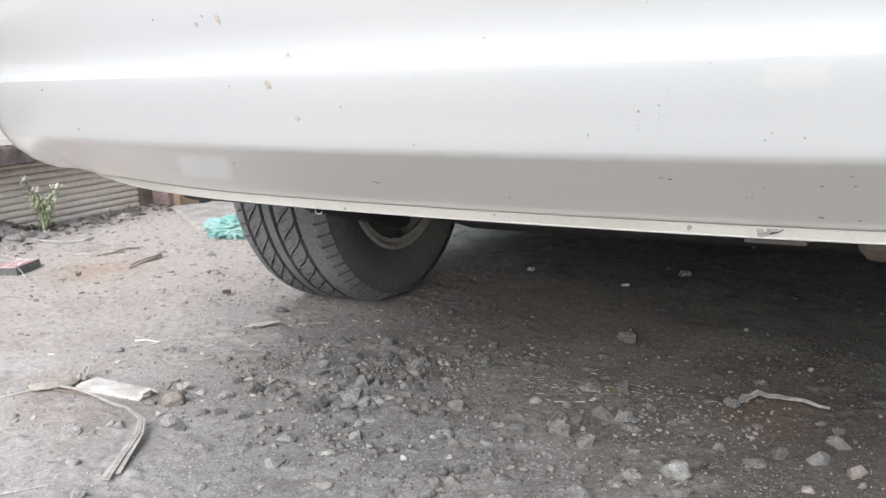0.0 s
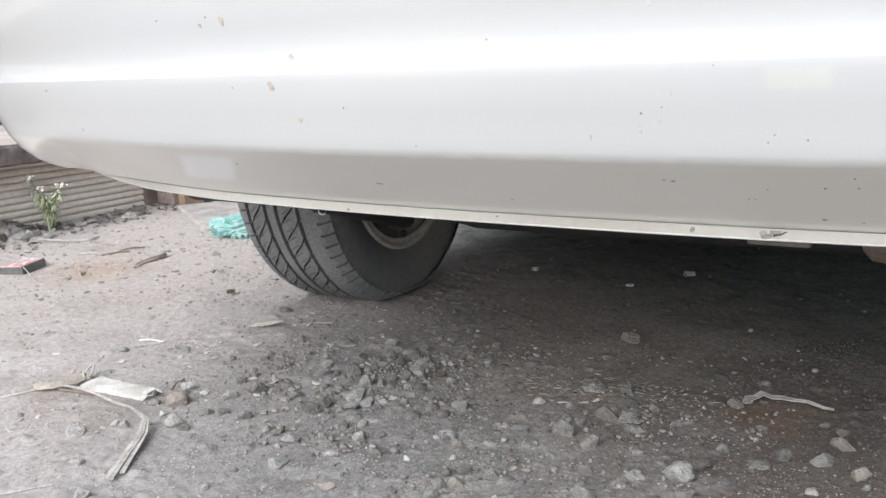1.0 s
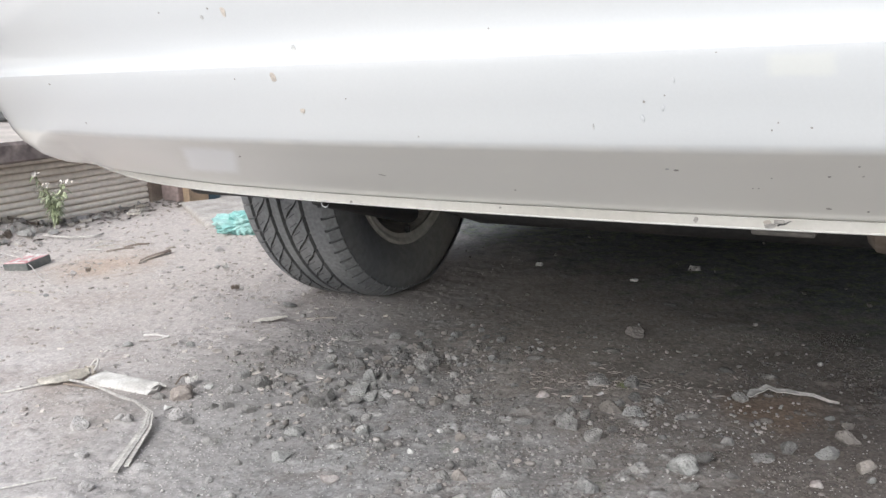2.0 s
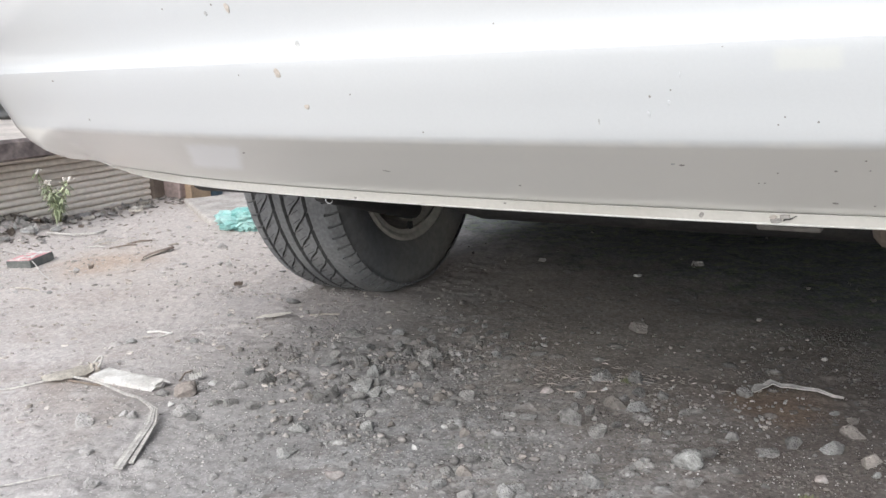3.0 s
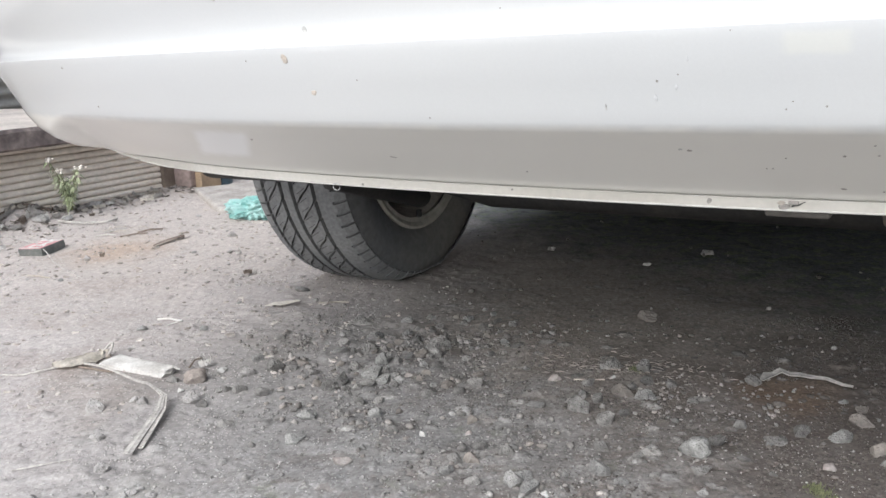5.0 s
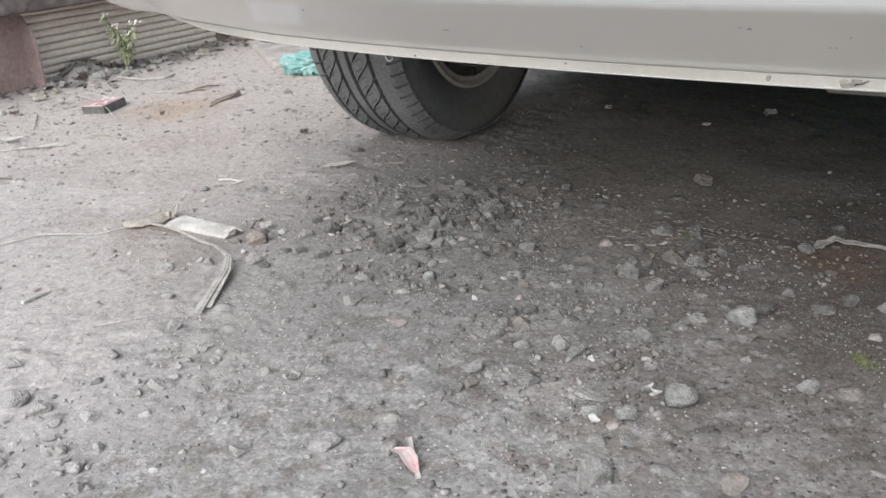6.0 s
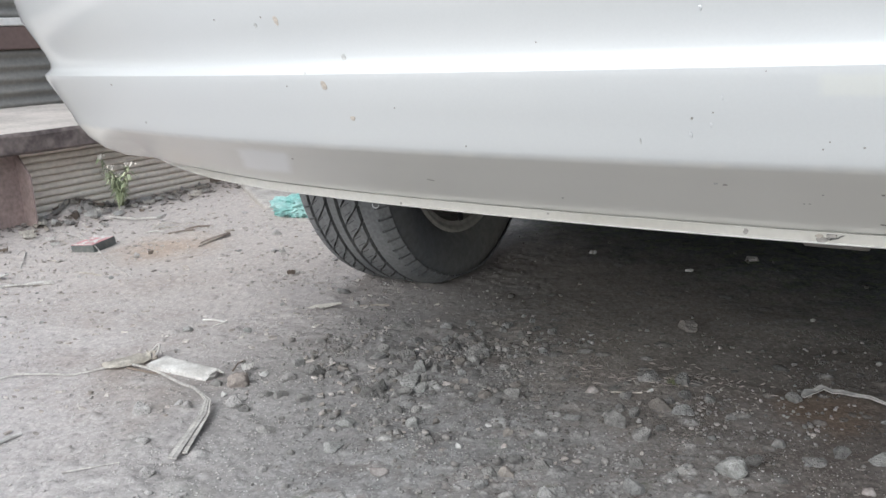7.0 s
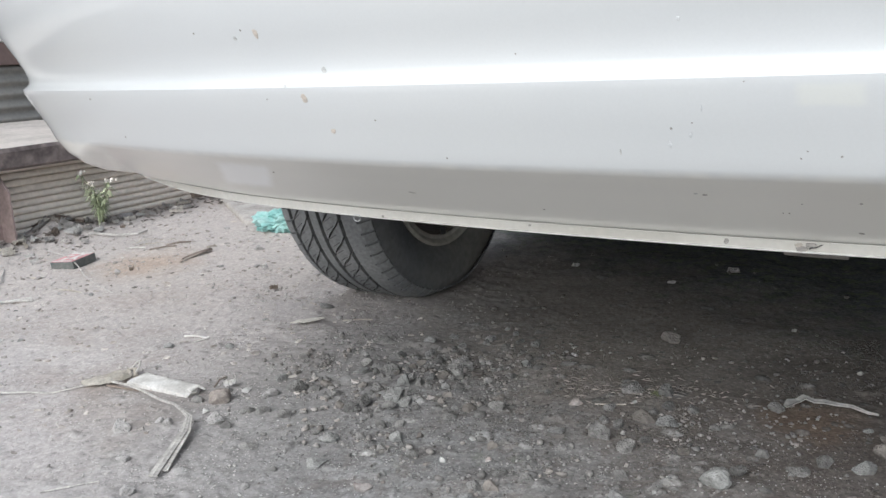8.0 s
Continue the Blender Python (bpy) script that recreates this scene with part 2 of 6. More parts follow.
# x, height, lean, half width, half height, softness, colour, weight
# first a dusty beige band that lightens the downturned panel, then the reflection patch
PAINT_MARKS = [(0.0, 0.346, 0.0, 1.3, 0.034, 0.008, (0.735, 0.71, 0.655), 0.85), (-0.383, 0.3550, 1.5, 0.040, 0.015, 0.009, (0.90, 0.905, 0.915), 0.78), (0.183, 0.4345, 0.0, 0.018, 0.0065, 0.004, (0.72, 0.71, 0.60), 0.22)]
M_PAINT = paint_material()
M_LIP = surface("dusty_white_plastic", (0.53, 0.508, 0.465), (0.44, 0.415, 0.37), 5, 200, 0.5, 0.02, vary=0.05, dist=0.001)
M_RIM_WORN = surface("worn_white_rim", (0.60, 0.585, 0.555), (0.52, 0.50, 0.465), 8, 200, 0.5, 0.02, vary=0.06, dist=0.001)
M_CHIP = surface("bare_chip", (0.22, 0.205, 0.19), (0.31, 0.288, 0.265), 200, 900, 0.8, 0.2, dist=0.0005)
M_RUST = surface("tan_chip", (0.56, 0.495, 0.43), (0.42, 0.375, 0.33), 300, 900, 0.7, 0.2, dist=0.0005)
M_SCUFF = surface("grey_scuff", (0.33, 0.325, 0.315), (0.48, 0.47, 0.455), 200, 900, 0.7, 0.2, dist=0.0005)
M_SCUFF_PALE = surface("pale_scuff", (0.60, 0.605, 0.61), (0.46, 0.463, 0.466), 300, 900, 0.6, 0.2, dist=0.0005)
M_FLANGE = surface("dull_flange_steel", (0.17, 0.155, 0.14), (0.11, 0.1, 0.09), 12, 90, 0.7, 0.2, metal=0.2, vary=0.2, dist=0.001)
# tyre colours lifted towards blue to stand in for smoke haze over the dust
M_RUBBER = surface("tyre_rubber", (0.15, 0.152, 0.156), (0.22, 0.219, 0.218), 9, 160, 0.82, 0.25, vary=0.22, dist=0.001)
M_SIDEWALL = surface("dusty_hazed_sidewall", (0.145, 0.148, 0.154), (0.225, 0.211, 0.188), 5, 90, 0.75, 0.15, vary=0.15, dist=0.001)
M_RIM = surface("dusty_steel_rim", (0.64, 0.61, 0.55), (0.50, 0.47, 0.41), 14, 90, 0.55, 0.1, metal=0.3, vary=0.15, dist=0.001)
M_BLACK = surface("grimy_black_steel", (0.025, 0.025, 0.027), (0.05, 0.046, 0.042), 12, 140, 0.75, 0.2, vary=0.2, dist=0.001)
M_UNDER = surface("underbody_coating", (0.03, 0.03, 0.032), (0.055, 0.05, 0.045), 5, 60, 0.85, 0.4, vary=0.2)
M_MUFFLER = surface("rusty_grey_muffler", (0.33, 0.29, 0.25), (0.22, 0.17, 0.13), 12, 90, 0.6, 0.2, metal=0.4, vary=0.2, dist=0.001)
M_GLASS_DARK = surface("tinted_glass", (0.02, 0.022, 0.025), (0.03, 0.03, 0.032), 2, 50, 0.12, 0.0, vary=0.05)
M_LAMP = surface("red_lamp_lens", (0.35, 0.02, 0.02), (0.28, 0.02, 0.02), 20, 90, 0.2, 0.0, coat=1.0)
M_SHEET = surface("painted_corrugated_sheet", (0.80, 0.735, 0.66), (0.68, 0.61, 0.54), 5, 60, 0.6, 0.15, vary=0.1, dist=0.001)
M_SHUTTER = surface("grey_shutter_slat", (0.165, 0.158, 0.144), (0.215, 0.203, 0.183), 4, 70, 0.6, 0.1, vary=0.1, dist=0.001)
M_CONCRETE = surface("worn_concrete", (0.58, 0.525, 0.48), (0.43, 0.39, 0.355), 5, 70, 0.9, 0.4, vary=0.16)
M_SLAB_EDGE = surface("stained_slab_edge", (0.21, 0.172, 0.16), (0.075, 0.06, 0.058), 22, 60, 0.85, 0.5, vary=0.2)
M_BROWN = surface("brown_painted_steel", (0.36, 0.275, 0.255), (0.27, 0.21, 0.195), 9, 90, 0.6, 0.2, vary=0.2, dist=0.001)
M_BAND = surface("brown_sheet_band", (0.16, 0.105, 0.09), (0.13, 0.09, 0.08), 4, 60, 0.6, 0.1, vary=0.12, dist=0.001)
M_WHITE = surface("chalky_white_trim", (0.72, 0.70, 0.67), (0.6, 0.58, 0.55), 6, 60, 0.8, 0.1, vary=0.08, dist=0.001)
M_STONE = surface("grey_stone", (0.258, 0.246, 0.233), (0.142, 0.135, 0.128), 110, 420, 0.92, 1.0, vary=0.3, rand=0.22, dist=0.003)
M_DUSTY = surface("dust_covered_stone", (0.37, 0.353, 0.341), (0.265, 0.251, 0.241), 110, 420, 0.92, 1.0, vary=0.3, rand=0.1, dist=0.003)
M_PALE = surface("pale_stone", (0.285, 0.28, 0.268), (0.175, 0.172, 0.164), 110, 420, 0.92, 1.0, vary=0.3, rand=0.15, dist=0.003)
M_LIGHT = surface("light_grey_stone", (0.262, 0.255, 0.245), (0.155, 0.151, 0.146), 110, 420, 0.92, 1.0, vary=0.3, rand=0.15, dist=0.003)
M_TAN = surface("brown_stone", (0.205, 0.182, 0.163), (0.14, 0.125, 0.113), 45, 300, 0.9, 0.5, vary=0.2, rand=0.3, dist=0.002)
M_PINK = surface("pinkish_stone", (0.27, 0.228, 0.212), (0.31, 0.285, 0.27), 60, 300, 0.9, 0.4, vary=0.2, rand=0.2, dist=0.002)
M_GRAVEL = surface("mixed_gravel", (0.222, 0.198, 0.18), (0.232, 0.224, 0.215), 28, 320, 0.95, 0.4, vary=0.25, island=0.45, dist=0.002)
M_DUSTGRIT = surface("dusty_crumbs", (0.435, 0.408, 0.387), (0.37, 0.347, 0.33), 12, 320, 0.95, 0.3, vary=0.12, island=0.22, dist=0.002)
M_GRIT = surface("pale_grit", (0.275, 0.26, 0.248), (0.21, 0.204, 0.198), 16, 320, 0.95, 0.3, vary=0.2, island=0.35, dist=0.002)
M_GRITWHITE = surface("white_chip", (0.50, 0.49, 0.47), (0.38, 0.37, 0.355), 60, 300, 0.9, 0.3, vary=0.15, dist=0.001)
M_PAPER = surface("dirty_white_paper", (0.64, 0.625, 0.60), (0.45, 0.43, 0.405), 45, 260, 0.85, 0.3, vary=0.15, dist=0.001)
M_FIBRE = surface("weathered_bamboo_strip", (0.49, 0.465, 0.435), (0.34, 0.322, 0.30), 40, 300, 0.85, 0.5, vary=0.25, dist=0.001)
M_LEAF_DRY = surface("dry_leaf", (0.66, 0.62, 0.56), (0.50, 0.46, 0.40), 40, 260, 0.8, 0.4, vary=0.2, dist=0.001)
M_TWIG = surface("dry_twig", (0.44, 0.40, 0.35), (0.30, 0.265, 0.225), 40, 260, 0.85, 0.4, vary=0.2, dist=0.001)
M_TWIG_DARK = surface("dark_twig", (0.13, 0.10, 0.08), (0.2, 0.16, 0.13), 40, 260, 0.85, 0.4, vary=0.2, dist=0.001)
M_RED = surface("faded_red_card", (0.47, 0.19, 0.20), (0.56, 0.31, 0.31), 30, 200, 0.6, 0.1, vary=0.1, dist=0.001)
M_CARD_DARK = surface("dark_card_side", (0.075, 0.085, 0.08), (0.14, 0.14, 0.13), 40, 200, 0.6, 0.1, vary=0.2, dist=0.001)
M_WRAP = surface("red_and_white_foil", (0.55, 0.50, 0.48), (0.50, 0.30, 0.30), 60, 300, 0.5, 0.2, vary=0.12, dist=0.001)
M_WEED = surface("weed_leaf", (0.25, 0.285, 0.16), (0.40, 0.42, 0.29), 20, 160, 0.7, 0.2, vary=0.2, island=0.3, dist=0.001)
M_STEM = surface("weed_stem", (0.14, 0.17, 0.07), (0.2, 0.19, 0.11), 30, 200, 0.8, 0.2, vary=0.2, dist=0.001)
M_FLOWER = surface("faded_flower", (0.66, 0.62, 0.57), (0.55, 0.50, 0.44), 30, 200, 0.9, 0.2, vary=0.2, dist=0.001)
M_CARTON = surface("orange_brown_carton", (0.38, 0.28, 0.185), (0.30, 0.22, 0.15), 14, 120, 0.8, 0.2, vary=0.15, dist=0.001)
M_BLUE = surface("blue_black_tin", (0.03, 0.06, 0.09), (0.05, 0.085, 0.11), 14, 120, 0.5, 0.1, vary=0.2, dist=0.001)
M_RUBBLE = surface("broken_mortar", (0.44, 0.408, 0.378), (0.30, 0.275, 0.255), 14, 120, 0.95, 0.5, vary=0.2, rand=0.35)
M_BAG = surface("teal_plastic_bag", (0.24, 0.50, 0.475), (0.45, 0.66, 0.63), 20, 120, 0.35, 0.5, vary=0.15, dist=0.004)
M_BAG.node_tree.nodes["Principled BSDF"].inputs["Transmission Weight"].default_value = 0.25

# ---- building helpers ----


def lattice(ix, iy, seed):
    h = np.sin(ix * 127.1 + iy * 311.7 + seed * 74.7) * 43758.5453
    return h - np.floor(h)


def value_noise(x, y, seed=0):
    ix, iy = np.floor(x), np.floor(y)
    fx, fy = x - ix, y - iy
    fx, fy = fx * fx * (3 - 2 * fx), fy * fy * (3 - 2 * fy)
    a, b = lattice(ix, iy, seed), lattice(ix + 1, iy, seed)
    c, d = lattice(ix, iy + 1, seed), lattice(ix + 1, iy + 1, seed)
    return (a * (1 - fx) + b * fx) * (1 - fy) + (c * (1 - fx) + d * fx) * fy - 0.5


def fan(x, y):
    """The loose fan of broken stone behind the wheel."""
    return np.exp(-(((x + 0.08 - 0.3 * (1.1 - y)) / 0.27) ** 2 + ((y - 1.10) / 0.24) ** 2))


def lumps(x, y, cell, seed, density, small, large, flat):
    """Stones sunk in the dirt, one at most in each cell: how far they stand out, and a tone for each (0 between them)."""
    best, tone = np.zeros_like(x), np.zeros_like(x)
    for ox in (-1, 0, 1):
        for oy in (-1, 0, 1):
            ix, iy = np.floor(x / cell) + ox, np.floor(y / cell) + oy
            a, b, c, d, e = (lattice(ix, iy, seed + k) for k in range(5))
            cx, cy = (ix + 0.15 + 0.7 * a) * cell, (iy + 0.15 + 0.7 * b) * cell
            r = cell * (small + (large - small) * c * c)
            dx, dy = (x - cx) * np.cos(d * 6.3) + (y - cy) * np.sin(d * 6.3), (y - cy) * np.cos(d * 6.3) - (x - cx) * np.sin(d * 6.3)
            # a many-sided outline with a tilted flat top
            q = np.maximum.reduce([np.abs(dx) * 0.9, np.abs(dy) * (1.15 + 0.5 * e), np.abs(dx * 0.65 + dy * 0.75), np.abs(dx * 0.6 - dy * (0.6 + 0.5 * b))]) / r
            up = np.clip(1.55 * (1 - q), 0, 1) ** 0.75 * (0.72 + 0.5 * (a - 0.5) * dx / r + 0.6 * (c - 0.5) * dy / r)
            up = np.where(e * 0.99 < density(cx, cy), up, 0) * r * flat
            tone = np.where(up > best, 0.08 + 0.92 * d, tone)
            best = np.maximum(best, up)
    return best, np.where(best > 0.0004, tone, 0)


def sunk_stones(x, y):
    """All the stones that are part of the ground itself, in two sizes."""
    patch = np.clip(0.5 + 1.9 * value_noise(x * 6, y * 6, 71) + 1.1 * value_noise(x * 17, y * 17, 72), 0, 1.2)
    bare = np.where((y > 1.25) & (x > -0.1), 0.3, 1.0)
    small = lumps(x, y, 0.0115, 3, lambda p, q: np.clip(0.10 + 0.5 * fan(p, q) + 0.10 * np.exp(-((q - 0.75) / 0.3) ** 2), 0, 0.7), 0.22, 0.50, 0.55)
    large = lumps(x, y, 0.030, 11, lambda p, q: np.clip(0.06 + 0.5 * fan(p, q) + 0.04 * np.exp(-((q - 0.7) / 0.25) ** 2), 0, 0.6), 0.20, 0.46, 0.42)
    first = large[0] >= small[0] * patch
    near = np.hypot(x, y - 1.4) < 1.9
    return np.maximum(small[0] * patch, large[0]) * bare * near, np.where(first, large[1], small[1] * (patch > 0.25)) * near


def height(x, y):
    """The ground's relief in metres: gentle waves, clods, crumbly soil and sunk stones."""
    x, y = np.asarray(x, float), np.asarray(y, float)
    far = np.clip((np.hypot(x, y - 1.5) - 3) / 3, 0, 1)
    h = 0.008 * value_noise(x * 2.3, y * 2.3, 1) + 0.006 * value_noise(x * 9, y * 9, 2)
    calm = 0.85 - 0.65 * np.clip((y - 1.08) / 0.2, 0, 1) * np.clip((x + 0.02) / 0.2, 0, 1)
    u, v = x * 0.8 - y * 0.6, x * 0.6 + y * 0.8
    crumbly = np.clip(0.55 + 1.8 * value_noise(u * 7, v * 7, 51), 0.1, 1.1) * calm
    h += crumbly * (0.0042 * value_noise(u * 34, v * 34, 3) + 0.0052 * np.maximum(0, value_noise(x * 63, y * 63, 4)) + 0.0034 * np.maximum(0, value_noise(u * 118, v * 118, 5)))
    h += sunk_stones(x, y)[0]
    wall = -2.06 - ((x + 0.2187) * math.cos(radians(29)) - (y - 0.1212) * math.sin(radians(29)))
    heap = 0.016 * np.exp(-(wall / 0.10) ** 2) * (1 + 1.2 * value_noise(x * 8, y * 8, 6))
    heap = heap + 0.034 * np.exp(-(((x + 1.31) / 0.10) ** 2 + ((y - 2.40) / 0.07) ** 2)) * (1 + 0.9 * value_noise(x * 21, y * 21, 7))
    return (h + heap) * (1 - far) - 0.002


def ground_z(x, y):
    return float(height(x, y))


def part(name, bm, material, parent=None, label="", smooth=None, m=None):
    """Links a bmesh or mesh as one object, under parent if there is one."""
    if isinstance(bm, bmesh.types.BMesh):
        me = bpy.data.meshes.new(name)
        bmesh.ops.recalc_face_normals(bm, faces=bm.faces[:])
        bm.to_mesh(me)
        bm.free()
        if smooth is not None:
            for p in me.polygons:
                p.use_smooth = True
            if smooth < 180:
                me.set_sharp_from_angle(angle=radians(smooth))
    else:
        me = bm
    if material is not None and not me.materials:
        me.materials.append(material)
    ob = new(name, me)
    ob.parent = parent
    if m is not None:
        ob.matrix_basis = m
    if label:
        tagged(ob, label)
    return ob


def empty(name, m):
    ob = new(name)
    ob.empty_display_size = 0.05
    ob.matrix_basis = m
    return ob


def box_bm(x0, x1, y0, y1, z0, z1, bevel=0.0, segs=2):
    bm = bmesh.new()
    bmesh.ops.create_cube(bm, size=1)
    bmesh.ops.transform(bm, verts=bm.verts, matrix=Matrix.Translation(((x0 + x1) / 2, (y0 + y1) / 2, (z0 + z1) / 2)) @ Matrix.Diagonal((x1 - x0, y1 - y0, z1 - z0, 1)))
    if bevel:
        bmesh.ops.bevel(bm, geom=bm.edges[:], offset=bevel, segments=segs, profile=0.5, affect="EDGES")
    return bm


def tube_bm(points, radius, sides=8, taper=None):
    """A round rod along points; taper gives the radius at the far end."""
    bm = bmesh.new()
    rings, k = [], len(points)
    for i, p in enumerate(points):
        p = Vector(p)
        d = (Vector(points[min(i + 1, k - 1)]) - Vector(points[max(i - 1, 0)])).normalized()
        u = d.orthogonal().normalized() if abs(d.z) > 0.95 else d.cross(Vector((0, 0, 1))).normalized()
        w = d.cross(u)
        r = radius + ((taper if taper is not None else radius) - radius) * i / (k - 1)
        rings.append([bm.verts.new(p + (u * math.cos(a) + w * math.sin(a)) * r) for a in (math.tau * j / sides for j in range(sides))])
    for a, b in zip(rings, rings[1:]):
        for j in range(sides):
            bm.faces.new((a[j], a[(j + 1) % sides], b[(j + 1) % sides], b[j]))
    bm.faces.new(rings[0][::-1])
    bm.faces.new(rings[-1])
    return bm


def lathe_bm(profile, steps=96, closed=False):
    """A profile of (x, radius) turned about the x axis."""
    bm = bmesh.new()
    rings = [[bm.verts.new((x, r * math.cos(math.tau * i / steps), r * math.sin(math.tau * i / steps))) for x, r in profile] for i in range(steps)]
    k = len(profile)
    for i in range(steps):
        a, b = rings[i], rings[(i + 1) % steps]
        for j in range(k if closed else k - 1):
            bm.faces.new((a[j], a[(j + 1) % k], b[(j + 1) % k], b[j]))
    return bm


def ribbon_bm(points, widths, thick=0.0008, curl=0.0):
    """A thin strip with some thickness that lies along points; curl lifts its edges."""
    bm = bmesh.new()
    k, rows = len(points), []
    for i, p in enumerate(points):
        p = Vector(p)
        d = Vector(points[min(i + 1, k - 1)]) - Vector(points[max(i - 1, 0)])
        s = Vector((-d.y, d.x, 0)).normalized()
        w = widths[i] / 2
        rows.append([bm.verts.new(p + s * w * f + Vector((0, 0, curl * abs(f) + up))) for f in (-1, -0.4, 0.4, 1) for up in (0, thick)])
    for a, b in zip(rows, rows[1:]):
        for j in (0, 2, 4):
            bm.faces.new((a[j + 1], a[j + 3], b[j + 3], b[j + 1]))
            bm.faces.new((a[j], b[j], b[j + 2], a[j + 2]))
        bm.faces.new((a[0], a[1], b[1], b[0]))
        bm.faces.new((a[6], b[6], b[7], a[7]))
    for r, flip in ((rows[0], 1), (rows[-1], 0)):
        for j in (0, 2, 4):
            bm.faces.new((r[j], r[j + 2], r[j + 3], r[j + 1]) if flip else (r[j], r[j + 1], r[j + 3], r[j + 2]))
    return bm


def rock_bm(rng, sx, sy, sz, detail=2):
    """A broken stone with flat faces and slightly worn edges; detail 3 gives a rounded, lumpy one."""
    bm = bmesh.new()
    off = Vector((rng.uniform(0, 50), rng.uniform(0, 50), rng.uniform(0, 50)))
    if detail < 3:
        # a ball cut by planes, its faces then pitted
        bmesh.ops.create_icosphere(bm, subdivisions=4 if sx > 0.017 else 3, radius=0.5)
        cuts = [(Vector((rng.gauss(0, 1), rng.gauss(0, 1), rng.gauss(0, 1))).normalized(), rng.uniform(0.21, 0.38)) for _ in range(rng.randint(8, 12))]
        for v in bm.verts:
            d = v.co.normalized()
            reach = min([0.5] + [c / d.dot(n) for n, c in cuts if d.dot(n) > 0.05])
            v.co = d * reach * (1 + 0.07 * noise.noise(d * 2.1 + off) + 0.06 * noise.noise(d * 5 + off) + 0.05 * noise.noise(d * 11 + off) + 0.03 * noise.noise(d * 23 + off))
    else:
        bmesh.ops.create_icosphere(bm, subdivisions=4, radius=0.5)
        cuts = [(Vector((rng.gauss(0, 1), rng.gauss(0, 1), rng.gauss(0, 1))).normalized(), rng.uniform(0.30, 0.44)) for _ in range(9)]
        for v in bm.verts:
            for n, d in cuts:
                e = v.co.dot(n) - d
                if e > 0:
                    v.co -= n * e * 0.8
            v.co *= 1 + 0.12 * noise.noise(v.co * 5 + off) + 0.08 * noise.noise(v.co * 13 + off) + 0.05 * noise.noise(v.co * 31 + off)
    ext = [max(v.co[i] for v in bm.verts) - min(v.co[i] for v in bm.verts) for i in range(3)]
    bmesh.ops.transform(bm, verts=bm.verts, matrix=Matrix.Diagonal((sx / ext[0], sy / ext[1], sz / ext[2], 1)))
    return bm


ICO = bmesh.new()
bmesh.ops.create_icosphere(ICO, subdivisions=1, radius=0.5)
ICO_V = np.array([v.co[:] for v in ICO.verts])
ICO_F = np.array([[v.index for v in f.verts] for f in ICO.faces])
ICO.free()
OCT_V = np.array([(0.5, 0, 0), (-0.5, 0, 0), (0, 0.5, 0), (0, -0.5, 0), (0.1, 0.1, 0.42), (0, 0, -0.4)])
OCT_F = np.array([(0, 2, 4), (2, 1, 4), (1, 3, 4), (3, 0, 4), (2, 0, 5), (1, 2, 5), (3, 1, 5), (0, 3, 5)])


def scattered_stones(name, xy, sizes, rng, flat=0.65, small=False):
    """Many small angular stones lying on the ground, in one mesh."""
    k = len(sizes)
    base, tris = (OCT_V, OCT_F) if small else (ICO_V, ICO_F)
    stretch = np.stack([rng.uniform(0.7, 1.35, k), rng.uniform(0.7, 1.35, k), rng.uniform(0.45, 0.9, k) * flat / 0.65], 1)
    v = base[None] * rng.uniform(0.58, 1.25, (k, len(base), 1)) * stretch[:, None] * sizes[:, None, None]
    a = rng.uniform(0, math.tau, k)
    c, s = np.cos(a)[:, None], np.sin(a)[:, None]
    x, y = v[..., 0] * c - v[..., 1] * s, v[..., 0] * s + v[..., 1] * c
    z = v[..., 2] + (height(xy[:, 0], xy[:, 1]) + sizes * stretch[:, 2] * 0.36)[:, None]
    verts = np.stack([x + xy[:, :1], y + xy[:, 1:], z], -1).reshape(-1, 3)
    faces = (tris[None] + (np.arange(k) * len(base))[:, None, None]).reshape(-1, 3)
    me = bpy.data.meshes.new(name)
    me.vertices.add(len(verts))
    me.vertices.foreach_set("co", verts.ravel().astype(np.float32))
    me.loops.add(faces.size)
    me.loops.foreach_set("vertex_index", faces.ravel().astype(np.int32))
    me.polygons.add(len(faces))
    me.polygons.foreach_set("loop_start", np.arange(0, faces.size, 3, dtype=np.int32))
    me.update(calc_edges=True)
    me.validate()
    return me


# ---- ground ----
def axis(lo, mid, hi, step, wide, reach):
    """Grid lines: close between lo and mid, wider to hi, then spreading out to the horizon."""
    inner = np.concatenate([np.arange(lo, mid, step), np.arange(mid, hi + wide / 2, wide)])
    hi, step = inner[-1], wide
    out = [0.0]
    d = step
    while out[-1] < reach:
        d *= 1.22
        out.append(out[-1] + d)
    return np.concatenate([lo - np.array(out[1:])[::-1], inner, hi + np.array(out[1:])])


